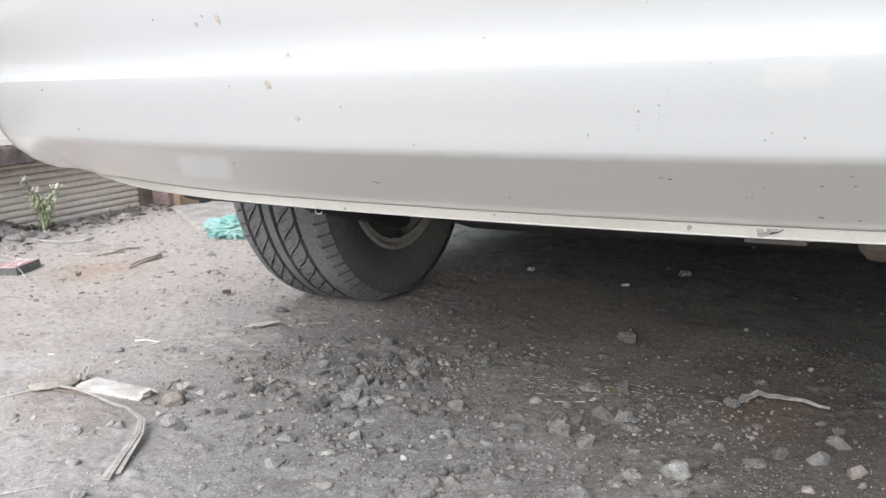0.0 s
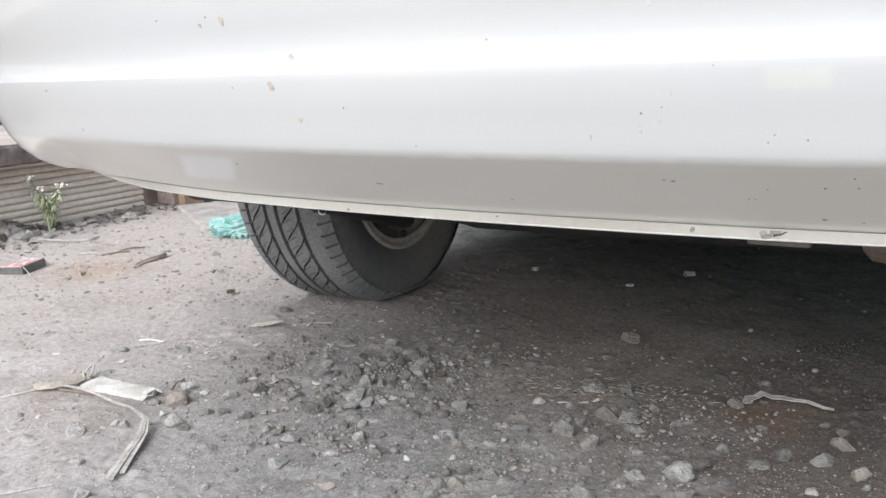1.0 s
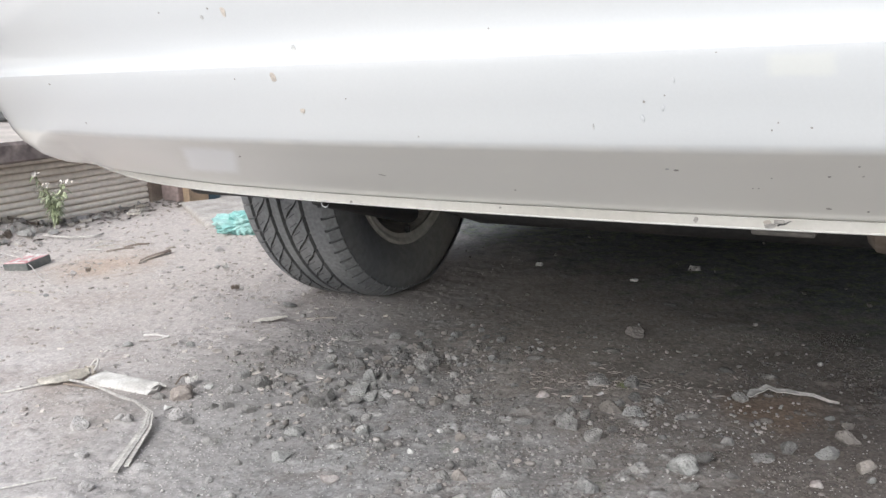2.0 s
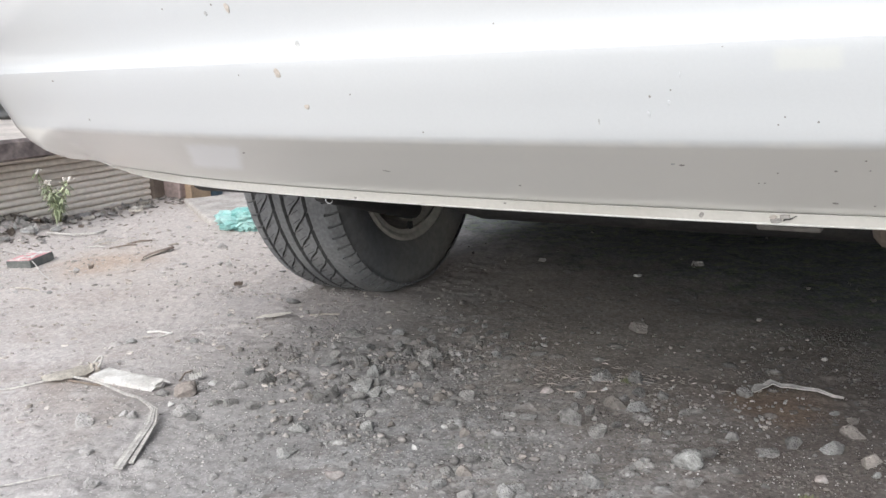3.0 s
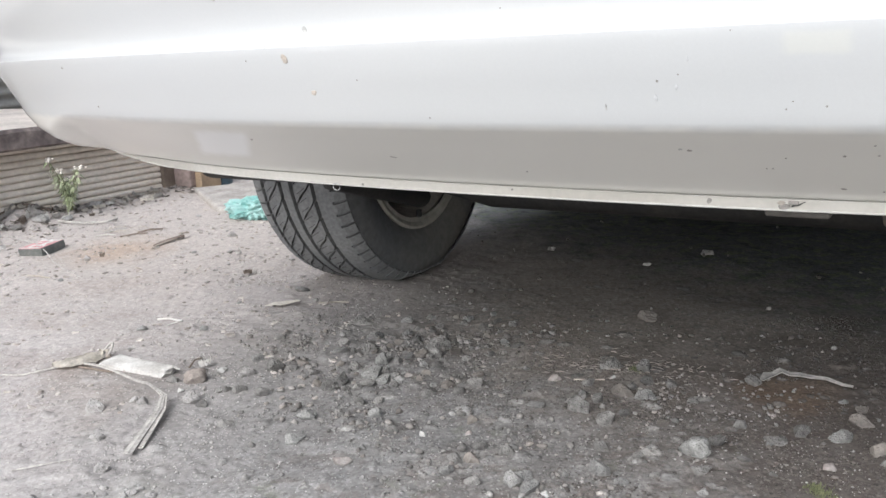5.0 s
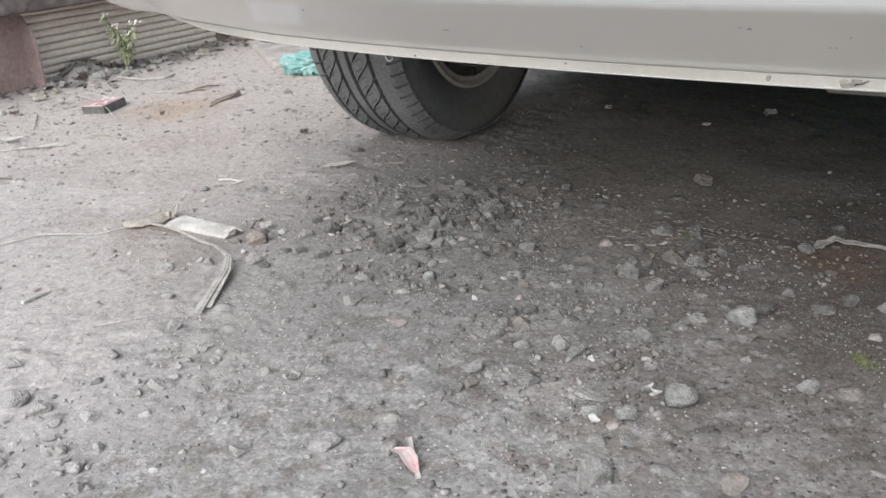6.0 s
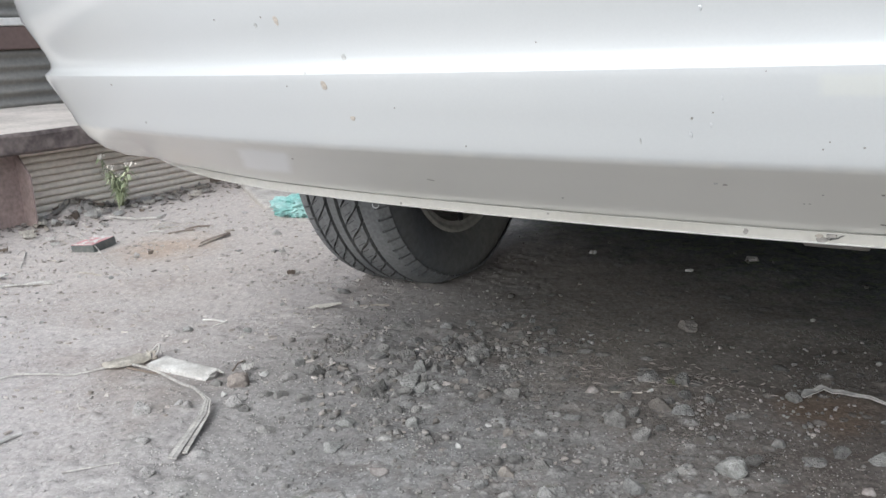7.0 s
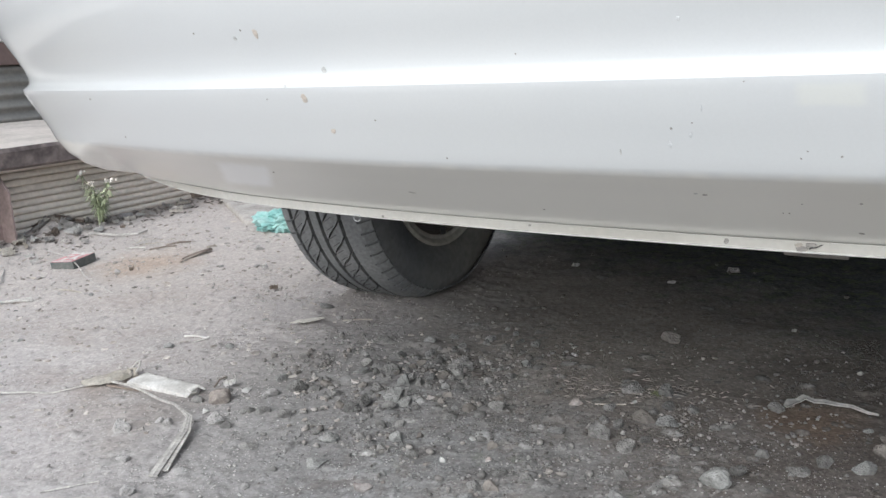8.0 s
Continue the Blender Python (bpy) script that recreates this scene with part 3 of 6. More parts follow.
def build_ground():
    xs, ys = axis(-1.25, 0.62, 1.2, 0.0029, 0.006, 400), axis(0.52, 1.45, 2.9, 0.0027, 0.0052, 400)
    gx, gy = np.meshgrid(xs, ys)
    verts = np.stack([gx, gy, height(gx, gy)], -1).reshape(-1, 3)
    nx, ny = len(xs), len(ys)
    i = (np.arange(ny - 1)[:, None] * nx + np.arange(nx - 1)[None]).ravel()
    faces = np.stack([i, i + 1, i + nx + 1, i + nx], 1)
    me = bpy.data.meshes.new("ground")
    me.vertices.add(len(verts))
    me.vertices.foreach_set("co", verts.ravel().astype(np.float32))
    me.loops.add(faces.size)
    me.loops.foreach_set("vertex_index", faces.ravel().astype(np.int32))
    me.polygons.add(len(faces))
    me.polygons.foreach_set("loop_start", np.arange(0, faces.size, 4, dtype=np.int32))
    me.polygons.foreach_set("use_smooth", np.ones(len(faces), dtype=bool))
    me.update(calc_edges=True)
    me.attributes.new("stone_tone", "FLOAT", "POINT").data.foreach_set("value", sunk_stones(gx, gy)[1].ravel().astype(np.float32))
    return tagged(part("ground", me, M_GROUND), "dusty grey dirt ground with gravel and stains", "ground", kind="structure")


build_ground()

# ---- street frame: x to the car's right, y ahead of it ----
STREET = pose(-0.2187, 0.1212, 0, 0, 0, -29)

# ---- the car ----
# bumper section: distance ahead, height, half width
BUMPER = [(0.690, 0.3125, 0.7520), (0.664, 0.3112, 0.7680), (0.661, 0.3127, 0.7700), (0.660, 0.3207, 0.7730), (0.6618, 0.3211, 0.7730), (0.6575, 0.3219, 0.7790),
          (0.642, 0.3325, 0.8140), (0.620, 0.3475, 0.8370), (0.598, 0.3625, 0.8516), (0.576, 0.3770, 0.8639), (0.571, 0.3805, 0.8660), (0.568, 0.3850, 0.8674), (0.5646, 0.3920, 0.8702), (0.5602, 0.4010, 0.8738), (0.5535, 0.415, 0.8790),
          (0.5405, 0.4395, 0.8884), (0.5391, 0.4451, 0.8890), (0.5389, 0.4460, 0.8890), (0.5394, 0.4466, 0.8885), (0.5438, 0.4500, 0.8845), (0.5462, 0.4528, 0.8820), (0.5470, 0.4556, 0.8812), (0.5468, 0.4600, 0.8814), (0.5453, 0.4665, 0.8835),
          (0.5423, 0.4750, 0.8880), (0.5375, 0.4865, 0.8950), (0.524, 0.515, 0.9120), (0.517, 0.550, 0.9170), (0.520, 0.585, 0.9130), (0.532, 0.604, 0.9030), (0.570, 0.612, 0.8680)]
# towards the corners the sunk lower panel ends on a slant in a plain rounded section: height, distance ahead, place of the change
ROUNDED = [(0.3219, 0.6575, 0.745), (0.3325, 0.620, 0.735), (0.3475, 0.5945, 0.715), (0.3625, 0.5785, 0.69), (0.3770, 0.5704, 0.65), (0.3805, 0.5688, 0.635), (0.3850, 0.5668, 0.625)]
BUMPER[6:9] = [tuple(a + (b - a) * k / 4 for a, b in zip(p, q)) for p, q in zip(BUMPER[5:9], BUMPER[6:10]) for k in (1, 2, 3, 4) if k < 4 or q is not BUMPER[9]]
CROWN = 0.20


def bumper_row(f0, z, hw, reach=1.06):
    """One level of the bumper from the car's right flank round the back to the left flank."""
    r, rl, curve = 0.150, 0.125, 2.9
    plain, edge = f0, 0.7
    if ROUNDED[0][0] < z < 0.3851:
        plain, edge = (float(np.interp(z, [q[0] for q in ROUNDED], [q[k] for q in ROUNDED])) for k in (1, 2))

    def ease(a):
        a = min(1.0, max(0.0, a))
        return a * a * (3 - 2 * a)

    def turned(l, edge):
        """The sunk panel looks further down near its ends."""
        return 0.16 * max(0.0, 0.383 - max(z, 0.3219)) * ease((l - 0.42) / 0.2) * (1 - ease((l - edge + 0.030) / 0.060))

    def base(l):
        return f0 + (plain - f0) * ease((l - edge + 0.030) / 0.060) + CROWN * l ** 2.2 + turned(l, edge)

    def level(l):
        """The lip thins out towards the corners."""
        return z + (0.3235 - z) * 0.9 * ease((l - 0.56) / 0.2) if z < 0.3225 else z

    half = [(l, base(l)) for l in np.linspace(0, hw - r, 110)]
    for a in np.linspace(0, math.pi / 2, 31)[1:]:
        l = hw - r + r * math.sin(a)
        half.append((l, base(l) + rl * (1 - max(0.0, 1 - math.sin(a) ** curve) ** (1 / curve))))
    end = half[-1][1]
    half += [(hw + 0.004 * q, end + (reach - end) * q) for q in (0.34, 0.67, 1.0)]
    return [(x, y, level(x)) for x, y in half[::-1]] + [(-x, y, level(x)) for x, y in half[1:]]


def bumper_at(x, z, lift=0.0003):
    """A place on the bumper's rear face and the turn that lays a flat chip on it."""
    fs, zs = [b[0] for b in BUMPER[3:-2]], [b[1] for b in BUMPER[3:-2]]
    at = lambda px, pz: Vector((px, float(np.interp(pz, zs, fs)) + CROWN * abs(px) ** 2.2, pz))
    p = at(x, z)
    n = (at(x + 0.004, z) - at(x - 0.004, z)).cross(at(x, z + 0.003) - at(x, z - 0.003)).normalized()
    if n.y > 0:
        n = -n
    return Matrix.Translation(p + n * lift) @ n.to_track_quat("Z", "Y").to_matrix().to_4x4()


def chip_bm(rng, w, h, thick=0.00016):
    bm = bmesh.new()
    k = 11
    ring = [(math.cos(a) * w / 2 * rng.uniform(0.75, 1.15), math.sin(a) * h / 2 * rng.uniform(0.75, 1.15)) for a in (math.tau * i / k for i in range(k))]
    top = [bm.verts.new((x * 0.85, y * 0.85, thick)) for x, y in ring]
    low = [bm.verts.new((x, y, -thick)) for x, y in ring]
    bm.faces.new(top)
    for i in range(k):
        bm.faces.new((low[i], low[(i + 1) % k], top[(i + 1) % k], top[i]))
    return bm


TREAD_R, WHEEL_W = 0.288, 0.206


def settle(bm):
    """Flattens the tyre where it bears on the ground and lets its flanks bulge there."""
    for v in bm.verts:
        low = max(0.0, (-v.co.z - 0.20) / 0.085)
        v.co.x *= 1 + 0.05 * low * low
        v.co.z = max(v.co.z, -0.272 + 0.25 * max(0.0, abs(v.co.x) - 0.085))
    return bm


def build_wheel(car, x, y, side):
    """A road wheel; side is -1 on the car's left. Its x axis points inwards to the middle of the car."""
    w, r = WHEEL_W / 2, TREAD_R
    prof = [(w * 0.80, 0.168), (w * 0.90, 0.178), (w * 0.985, 0.200), (w * 1.03, 0.225), (w * 1.02, 0.246), (w * 0.97, 0.262), (w * 0.90, 0.2725), (w * 0.76, 0.2785)]
    for g in (0.485, 0.02, -0.22, -0.63):
        prof += [(w * (g + 0.03), 0.2785), (w * (g - 0.03), 0.2785)]
    prof += [(-px, pr) for px, pr in prof[:8][::-1]]
    tyre = part("wheel", settle(lathe_bm(prof, 120)), M_SIDEWALL, car, "dusty black radial tyre on a steel rim", smooth=35)
    tyre.matrix_basis = pose(x, y, TREAD_R - 0.015, 0, 0, 0 if side < 0 else 180)
    # ribs between the grooves: edges, blocks round the tyre, gap, shift across the rib, in block lengths
    ribs = [(1.005, 0.80, 72, 0.20, 0.05), (0.80, 0.53, 1, 0, 0), (0.445, 0.06, 50, 0.15, 1.25), (-0.02, -0.18, 1, 0, 0), (-0.26, -0.59, 50, 0.15, 1.25), (-0.67, -1.0, 66, 0.16, 0.3)]
    for a, b, k, gap, slant in ribs:
        bm = bmesh.new()
        steps = 120 if k == 1 else k
        turn = 0.37 * k / 50
        for i in range(steps):
            t0, t1 = (i + gap / 2) / steps, (i + 1 - gap / 2) / steps
            cols = []
            for e in (0, 0.25, 0.5, 0.75, 1):
                u = a + (b - a) * e
                sh = (slant * (e + 0.05 * math.sin(math.pi * e * 2)) + turn) / steps
                rr = r - 0.0065 * max(0, (abs(u) - 0.45) / 0.4) ** 2 - 0.05 * max(0, abs(u) - 0.86)
                cols.append([(u * w, rad, t) for t in (t0 + sh, (t0 + t1) / 2 + sh, t1 + sh) for rad in (min(0.2765, rr - 0.004), rr)])
            vs = [[bm.verts.new((ux, rad * math.cos(math.tau * t), rad * math.sin(math.tau * t))) for ux, rad, t in c] for c in cols]
            for p, q in zip(vs, vs[1:]):
                bm.faces.new((p[1], p[3], q[3], q[1]))
                bm.faces.new((p[3], p[5], q[5], q[3]))
                bm.faces.new((p[0], p[1], q[1], q[0]))
                bm.faces.new((p[4], q[4], q[5], p[5]))
            for c in (vs[0], vs[-1]):
                bm.faces.new((c[0], c[2], c[3], c[1]))
                bm.faces.new((c[2], c[4], c[5], c[3]))
        part("tread_rib", settle(bm), M_RUBBER, tyre)
    # fine sipes, cut half across the block ribs
    for a, b in ((0.30, 0.12), (-0.42, -0.56)):
        bm = bmesh.new()
        for i in range(100):
            t = (i + 0.35) / 100
            q = [bm.verts.new((u * w, rad * math.cos(math.tau * (t + dt)), rad * math.sin(math.tau * (t + dt)))) for u, dt in ((a, 0), (b, 0.006), (b, 0.0068), (a, 0.0008)) for rad in (r - 0.003, r + 0.00035)]
            for f in ((1, 3, 5, 7), (0, 1, 3, 2), (2, 3, 5, 4), (4, 5, 7, 6), (6, 7, 1, 0)):
                bm.faces.new([q[c] for c in f])
        part("sipes", settle(bm), M_BLACK, tyre, "fine dark slits in the tread")
    # rim: inner flange, barrel, disc
    part("rim", lathe_bm([(w * 0.90, 0.160), (w * 0.905, 0.168), (w * 0.94, 0.1715), (w * 0.965, 0.1765), (w * 0.95, 0.181), (w * 0.88, 0.182), (w * 0.80, 0.175), (w * 0.78, 0.168), (w * 0.84, 0.160), (w * 0.55, 0.152), (w * 0.1, 0.140), (-w * 0.5, 0.140), (-w * 0.62, 0.13), (-w * 0.62, 0.03), (-w * 0.66, 0.0)], 72), M_RIM, tyre, "dusty silver steel rim", smooth=40)
    part("balance_weight", box_bm(w * 0.80, w * 0.90, -0.003, 0.003, -0.164, -0.146, 0.001), M_BLACK, tyre, "dark clip-on balance weight")
    part("brake_drum", lathe_bm([(w * 0.62, 0.0), (w * 0.62, 0.118), (w * 0.55, 0.128), (w * 0.35, 0.126), (-w * 0.5, 0.112)], 48), M_BLACK, tyre, "black brake drum and backing plate", smooth=40)
    return tyre


def body_section(y):
    """Half section of the lower body at y: half width and height from the sill to the middle of the top."""
    z0 = 0.21 if y > 1.1 else 0.595
    for yc in (1.42, 3.90):
        if abs(y - yc) < 0.335:
            z0 = max(z0, 0.262 + math.sqrt(0.335 ** 2 - (y - yc) ** 2))
    ends = min(1.0, max(0.0, (y - 0.60) / 0.5), max(0.0, (4.72 - y) / 0.7)) ** 0.4
    hw = 0.72 + 0.13 * ends
    top = np.interp(y, [0.60, 0.66, 1.2, 3.6, 4.4, 4.72], [0.86, 0.96, 1.0, 0.98, 0.84, 0.62])
    return [(hw - 0.03, z0), (hw - 0.005, z0 + (top - z0) * 0.12), (hw + 0.005, z0 + (top - z0) * 0.45), (hw, z0 + (top - z0) * 0.66), (hw - 0.02, z0 + (top - z0) * 0.82), (hw - 0.10, top - 0.02), (hw - 0.25, top), (0, top + 0.012)]


def loft_bm(rows, cap=True):
    bm = bmesh.new()
    vs = [[bm.verts.new(p) for p in row] for row in rows]
    for a, b in zip(vs, vs[1:]):
        for i in range(len(a) - 1):
            bm.faces.new((a[i], a[i + 1], b[i + 1], b[i]))
    if cap:
        bm.faces.new(vs[0])
        bm.faces.new(vs[-1][::-1])
    return bm


def build_car():
    car = tagged(empty("car", STREET.copy()), "white saloon car parked on dirt, its rear bumper chipped and scuffed", "car")
    rng = random.Random(11)
    rows = [bumper_row(*b) for b in BUMPER]
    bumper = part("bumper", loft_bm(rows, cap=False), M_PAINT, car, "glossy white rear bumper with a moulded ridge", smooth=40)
    sol = bumper.modifiers.new("wall", "SOLIDIFY")
    sol.thickness, sol.offset = 0.003, -1
    lip_rows = [[(x, y - 0.0012, z - 0.0003) for x, y, z in bumper_row(*b)] for b in BUMPER[1:4]]
    part("bumper_lip", loft_bm(lip_rows, cap=False), M_LIP, bumper, "dusty lower lip of the bumper", smooth=40)
    rim_rows = [[(x, y - dy, z + dz) for x, y, z in bumper_row(*BUMPER[2])] for dy, dz in ((0.0012, 0.0004), (0.0020, 0.0), (0.0021, -0.0006), (0.0014, -0.0012), (0.0004, -0.0015))]
    part("lip_rim", loft_bm(rim_rows, cap=False), M_RIM_WORN, bumper, "bright worn lower rim of the lip", smooth=60)
    for kind, material, rows_ in CHIPS:
        for x, z, w, h in rows_:
            part(kind, chip_bm(rng, w * (1.05 if kind == "tan_chip" else 0.8), h * (1.05 if kind == "tan_chip" else 0.8)), M_SCUFF_PALE if kind == "scuff" and x > 0.05 and z > 0.385 else material, bumper, m=bumper_at(x, z) @ pose(0, 0, 0, 0, 0, rng.uniform(-25, 25)))
    for x, z, w, h, material in ((0.152, 0.3148, 0.009, 0.005, M_CHIP), (0.150, 0.3178, 0.006, 0.004, M_TWIG), (0.098, 0.317, 0.004, 0.005, M_CHIP), (-0.07, 0.318, 0.003, 0.002, M_CHIP), (-0.235, 0.314, 0.003, 0.003, M_CHIP), (0.26, 0.3165, 0.006, 0.003, M_SCUFF)):
        part("lip_chip", chip_bm(rng, w, h, 0.0003), material, bumper, m=pose(x, 0.6590 + CROWN * abs(x) ** 2.2, z, 90, 0, 0) @ pose(0, 0, 0, 0, 0, 18 if h < 0.0015 else 0))
    crack = [(0.1575 + 0.0095 * u, 0.6577 + CROWN * 0.16 ** 2.2, 0.3155 + 0.0036 * u + 0.0004 * math.sin(u * 9)) for u in np.linspace(0, 1, 8)]
    part("lip_crack", tube_bm(crack, 0.0008, 6, 0.0003), M_BLACK, bumper, "dark crack in the broken lip", smooth=40)
    part("broken_flap", box_bm(0.155, 0.162, 0.6572, 0.6596, 0.3168, 0.3196, 0.0006), M_CHIP, bumper, "bent flap of broken plastic", m=pose(0, CROWN * 0.16 ** 2.2, 0))
    part("tape_loop", tube_bm([(-0.268 + 0.0042 * math.cos(a), 0.6572 + CROWN * 0.268 ** 2.2, 0.3105 + 0.0036 * math.sin(a)) for a in np.linspace(0.3, 6.2, 18)], 0.0004, 6), M_SCUFF_PALE, bumper, "small loop of clear tape on the lip", smooth=60)
    # body shell
    ys = sorted(set([0.60, 0.61, 0.64, 0.68] + [round(0.72 + 0.04 * i, 3) for i in range(98)] + [4.66, 4.70, 4.72]))
    rows = []
    for y in ys:
        s = body_section(y)
        rows.append([(x, y, z) for x, z in s] + [(-x, y, z) for x, z in s[:-1][::-1]])
    part("body", loft_bm(rows), M_PAINT, car, smooth=40)
    cab = []
    for y, z, hw in ((1.12, 0.985, 0.60), (1.3, 1.12, 0.60), (1.55, 1.32, 0.575), (1.85, 1.405, 0.56), (2.3, 1.425, 0.56), (2.7, 1.40, 0.56), (2.95, 1.31, 0.575), (3.3, 1.12, 0.62), (3.52, 0.975, 0.64)):
        cab.append([(0.74, y, 0.97), (hw + (0.74 - hw) * 0.35, y, 0.97 + (z - 0.97) * 0.62), (hw, y, z - 0.012), (hw * 0.6, y, z), (0, y, z + 0.008), (-hw * 0.6, y, z), (-hw, y, z - 0.012), (-hw - (0.74 - hw) * 0.35, y, 0.97 + (z - 0.97) * 0.62), (-0.74, y, 0.97)])
    part("cabin", loft_bm(cab), M_GLASS_DARK, car, "dark glazed cabin", smooth=50)
    part("roof", loft_bm([[(x * 1.01, y, z + 0.006) for x, y, z in r[2:7]] for r in cab[2:7]], cap=False), M_PAINT, car, smooth=50)
    for sx in (-1, 1):
        part("tail_lamp", box_bm(sx * 0.72 - 0.09, sx * 0.72 + 0.09, 0.60, 0.68, 0.68, 0.82, 0.02), M_LAMP, car, "red tail lamp")
    # underside
    part("underbody", box_bm(-0.60, 0.60, 0.80, 4.5, 0.285, 0.325, 0.012), M_UNDER, car, "black coated floor pan")
    for sx in (-1, 1):
        part("sill", box_bm(min(sx * 0.70, sx * 0.80), max(sx * 0.70, sx * 0.80), 1.78, 3.54, 0.16, 0.33, 0.015), M_UNDER, car, "black coated sill")
    # twist beam with trailing arms and dampers
    beam = part("axle_beam", tube_bm([(-0.62, 1.40, 0.24), (-0.54, 1.37, 0.205), (-0.45, 1.36, 0.189), (0.45, 1.36, 0.189), (0.54, 1.37, 0.205), (0.62, 1.40, 0.24)], 0.034, 14), M_BLACK, car, "black rear axle beam", smooth=40)
    for sx in (-1, 1):
        part("trailing_arm", tube_bm([(sx * 0.585, 1.40, 0.225), (sx * 0.57, 1.62, 0.24), (sx * 0.54, 1.85, 0.27)], 0.03, 10), M_BLACK, beam, smooth=40)
        part("damper", tube_bm([(sx * 0.575, 1.33, 0.235), (sx * 0.57, 1.335, 0.33), (sx * 0.56, 1.35, 0.55)], 0.026, 12), M_BLACK, beam, smooth=40)
        part("link_rod", tube_bm([(sx * 0.60, 1.08, 0.243), (sx * 0.605, 1.25, 0.196), (sx * 0.61, 1.35, 0.168), (sx * 0.615, 1.372, 0.164)], 0.019, 12, 0.021), M_BLACK, beam, smooth=40)
        build_wheel(car, sx * 0.738, 1.42, sx)
        build_wheel(car, sx * 0.7325, 3.90, sx)
    # silencer hung behind the axle, with its tail pipe
    muffler = part("exhaust_silencer", lathe_bm([(-0.20, 0.0), (-0.20, 0.066), (-0.192, 0.076), (-0.18, 0.078), (0.18, 0.078), (0.192, 0.076), (0.20, 0.066), (0.20, 0.0)], 40), M_MUFFLER, car, "dull rusty grey exhaust silencer", smooth=40)
    muffler.matrix_basis = pose(MUFFLER[0], MUFFLER[1], MUFFLER[2]) @ Matrix.Diagonal((1, 1.35, 0.85, 1))
    part("heat_shield", box_bm(0.132, 0.180, 0.70, 0.78, 0.2995, 0.3045, 0.002), M_FLANGE, car, "dull metal flange under the bumper")
    part("exhaust_pipe", tube_bm([(0.42, 1.05, 0.29), (0.42, 1.4, 0.315), (0.2, 1.9, 0.25), (0.1, 3.2, 0.25)], 0.022, 12), M_MUFFLER, car, smooth=40)
    return car


CHIPS = [
    ("tan_chip", M_RUST, [(-0.265, 0.4912, 0.0065, 0.0082), (-0.219, 0.4369, 0.0072, 0.009), (-0.202, 0.4086, 0.0062, 0.0047)]),
    ("scuff", M_SCUFF, [(-0.293, 0.4887, 0.0057, 0.0057), (-0.199, 0.4592, 0.0071, 0.0073), (-0.239, 0.4469, 0.0039, 0.0043), (0.095, 0.4822, 0.0037, 0.0037), (0.085, 0.4023, 0.0030, 0.0074), (0.099, 0.4092, 0.003, 0.0056), (0.092, 0.3643, 0.0042, 0.0032), (0.05, 0.3965, 0.0016, 0.007), (0.108, 0.4272, 0.0015, 0.0058)]),
    ("chip", M_CHIP, [(-0.282, 0.4948, 0.0025, 0.0028), (-0.347, 0.4954, 0.0022, 0.0024), (-0.265, 0.4363, 0.002, 0.0022), (-0.576, 0.4365, 0.0054, 0.003), (-0.543, 0.394, 0.0033, 0.0037), (-0.325, 0.3625, 0.0068, 0.0025), (-0.167, 0.3488, 0.0102, 0.0022), (-0.094, 0.388, 0.0018, 0.002), (-0.02, 0.4653, 0.0016, 0.0018), (0.087, 0.4134, 0.0023, 0.0025), (0.101, 0.4174, 0.0015, 0.0017), (0.135, 0.4433, 0.0015, 0.0012), (0.169, 0.3992, 0.0015, 0.0013), (0.165, 0.3943, 0.0015, 0.0017), (0.188, 0.3959, 0.0019, 0.0021), (0.098, 0.3635, 0.005, 0.0032)]),
    ("chip", M_CHIP, [(-0.043, 0.3386, 0.0024, 0.0021), (0.146, 0.3492, 0.0017, 0.0014), (0.15, 0.3494, 0.0017, 0.0014), (0.196, 0.361, 0.0029, 0.0027), (0.214, 0.3695, 0.002, 0.0018), (0.216, 0.3618, 0.0025, 0.0018), (0.193, 0.3327, 0.0054, 0.003), (0.218, 0.3312, 0.0023, 0.002), (0.16, 0.3585, 0.0017, 0.0018), (-0.152, 0.4184, 0.0018, 0.002)]),
]
MUFFLER = (0.405, 0.97, 0.302)
build_car()

# ---- the shop front: corrugated plinth, concrete ledge, shutter ----


def wave_sheet(name, x, y0, y1, z0, z1, pitch, depth, material, label, steps=8, grooved=False):
    """Horizontal corrugations running along y, as one sheet with thickness."""
    k = int(round((z1 - z0) / pitch * steps))
    front = [(x + depth * (2 * abs(math.sin(math.pi * i / steps)) ** 0.26 - 1 if grooved else math.sin(math.tau * i / steps)), z0 + (z1 - z0) * i / k) for i in range(k + 1)]
    outline = front + [(px - 0.003, pz) for px, pz in front[::-1]]
    bm = bmesh.new()
    ny = 40
    rows = [[bm.verts.new((px + 0.004 * value_noise(np.float64(y * 3), np.float64(pz * 5), 7), y, pz)) for px, pz in outline] for y in np.linspace(y0, y1, ny)]
    n = len(outline)
    for a, b in zip(rows, rows[1:]):
        for i in range(n):
            bm.faces.new((a[i], a[(i + 1) % n], b[(i + 1) % n], b[i]))
    ob = part(name, bm, material, None, smooth=60)
    ob.matrix_basis = STREET.copy()
    return tagged(ob, label, "wall", kind="structure")


wave_sheet("wall_plinth", -2.06, -1.2, 2.06, -0.01, 0.235, 0.0204, 0.0068, M_SHEET, "beige corrugated sheet plinth under the concrete ledge", 12, True)


def street(ob, label, category, kind="structure"):
    ob.matrix_basis = STREET.copy()
    return tagged(ob, label, category, kind=kind)




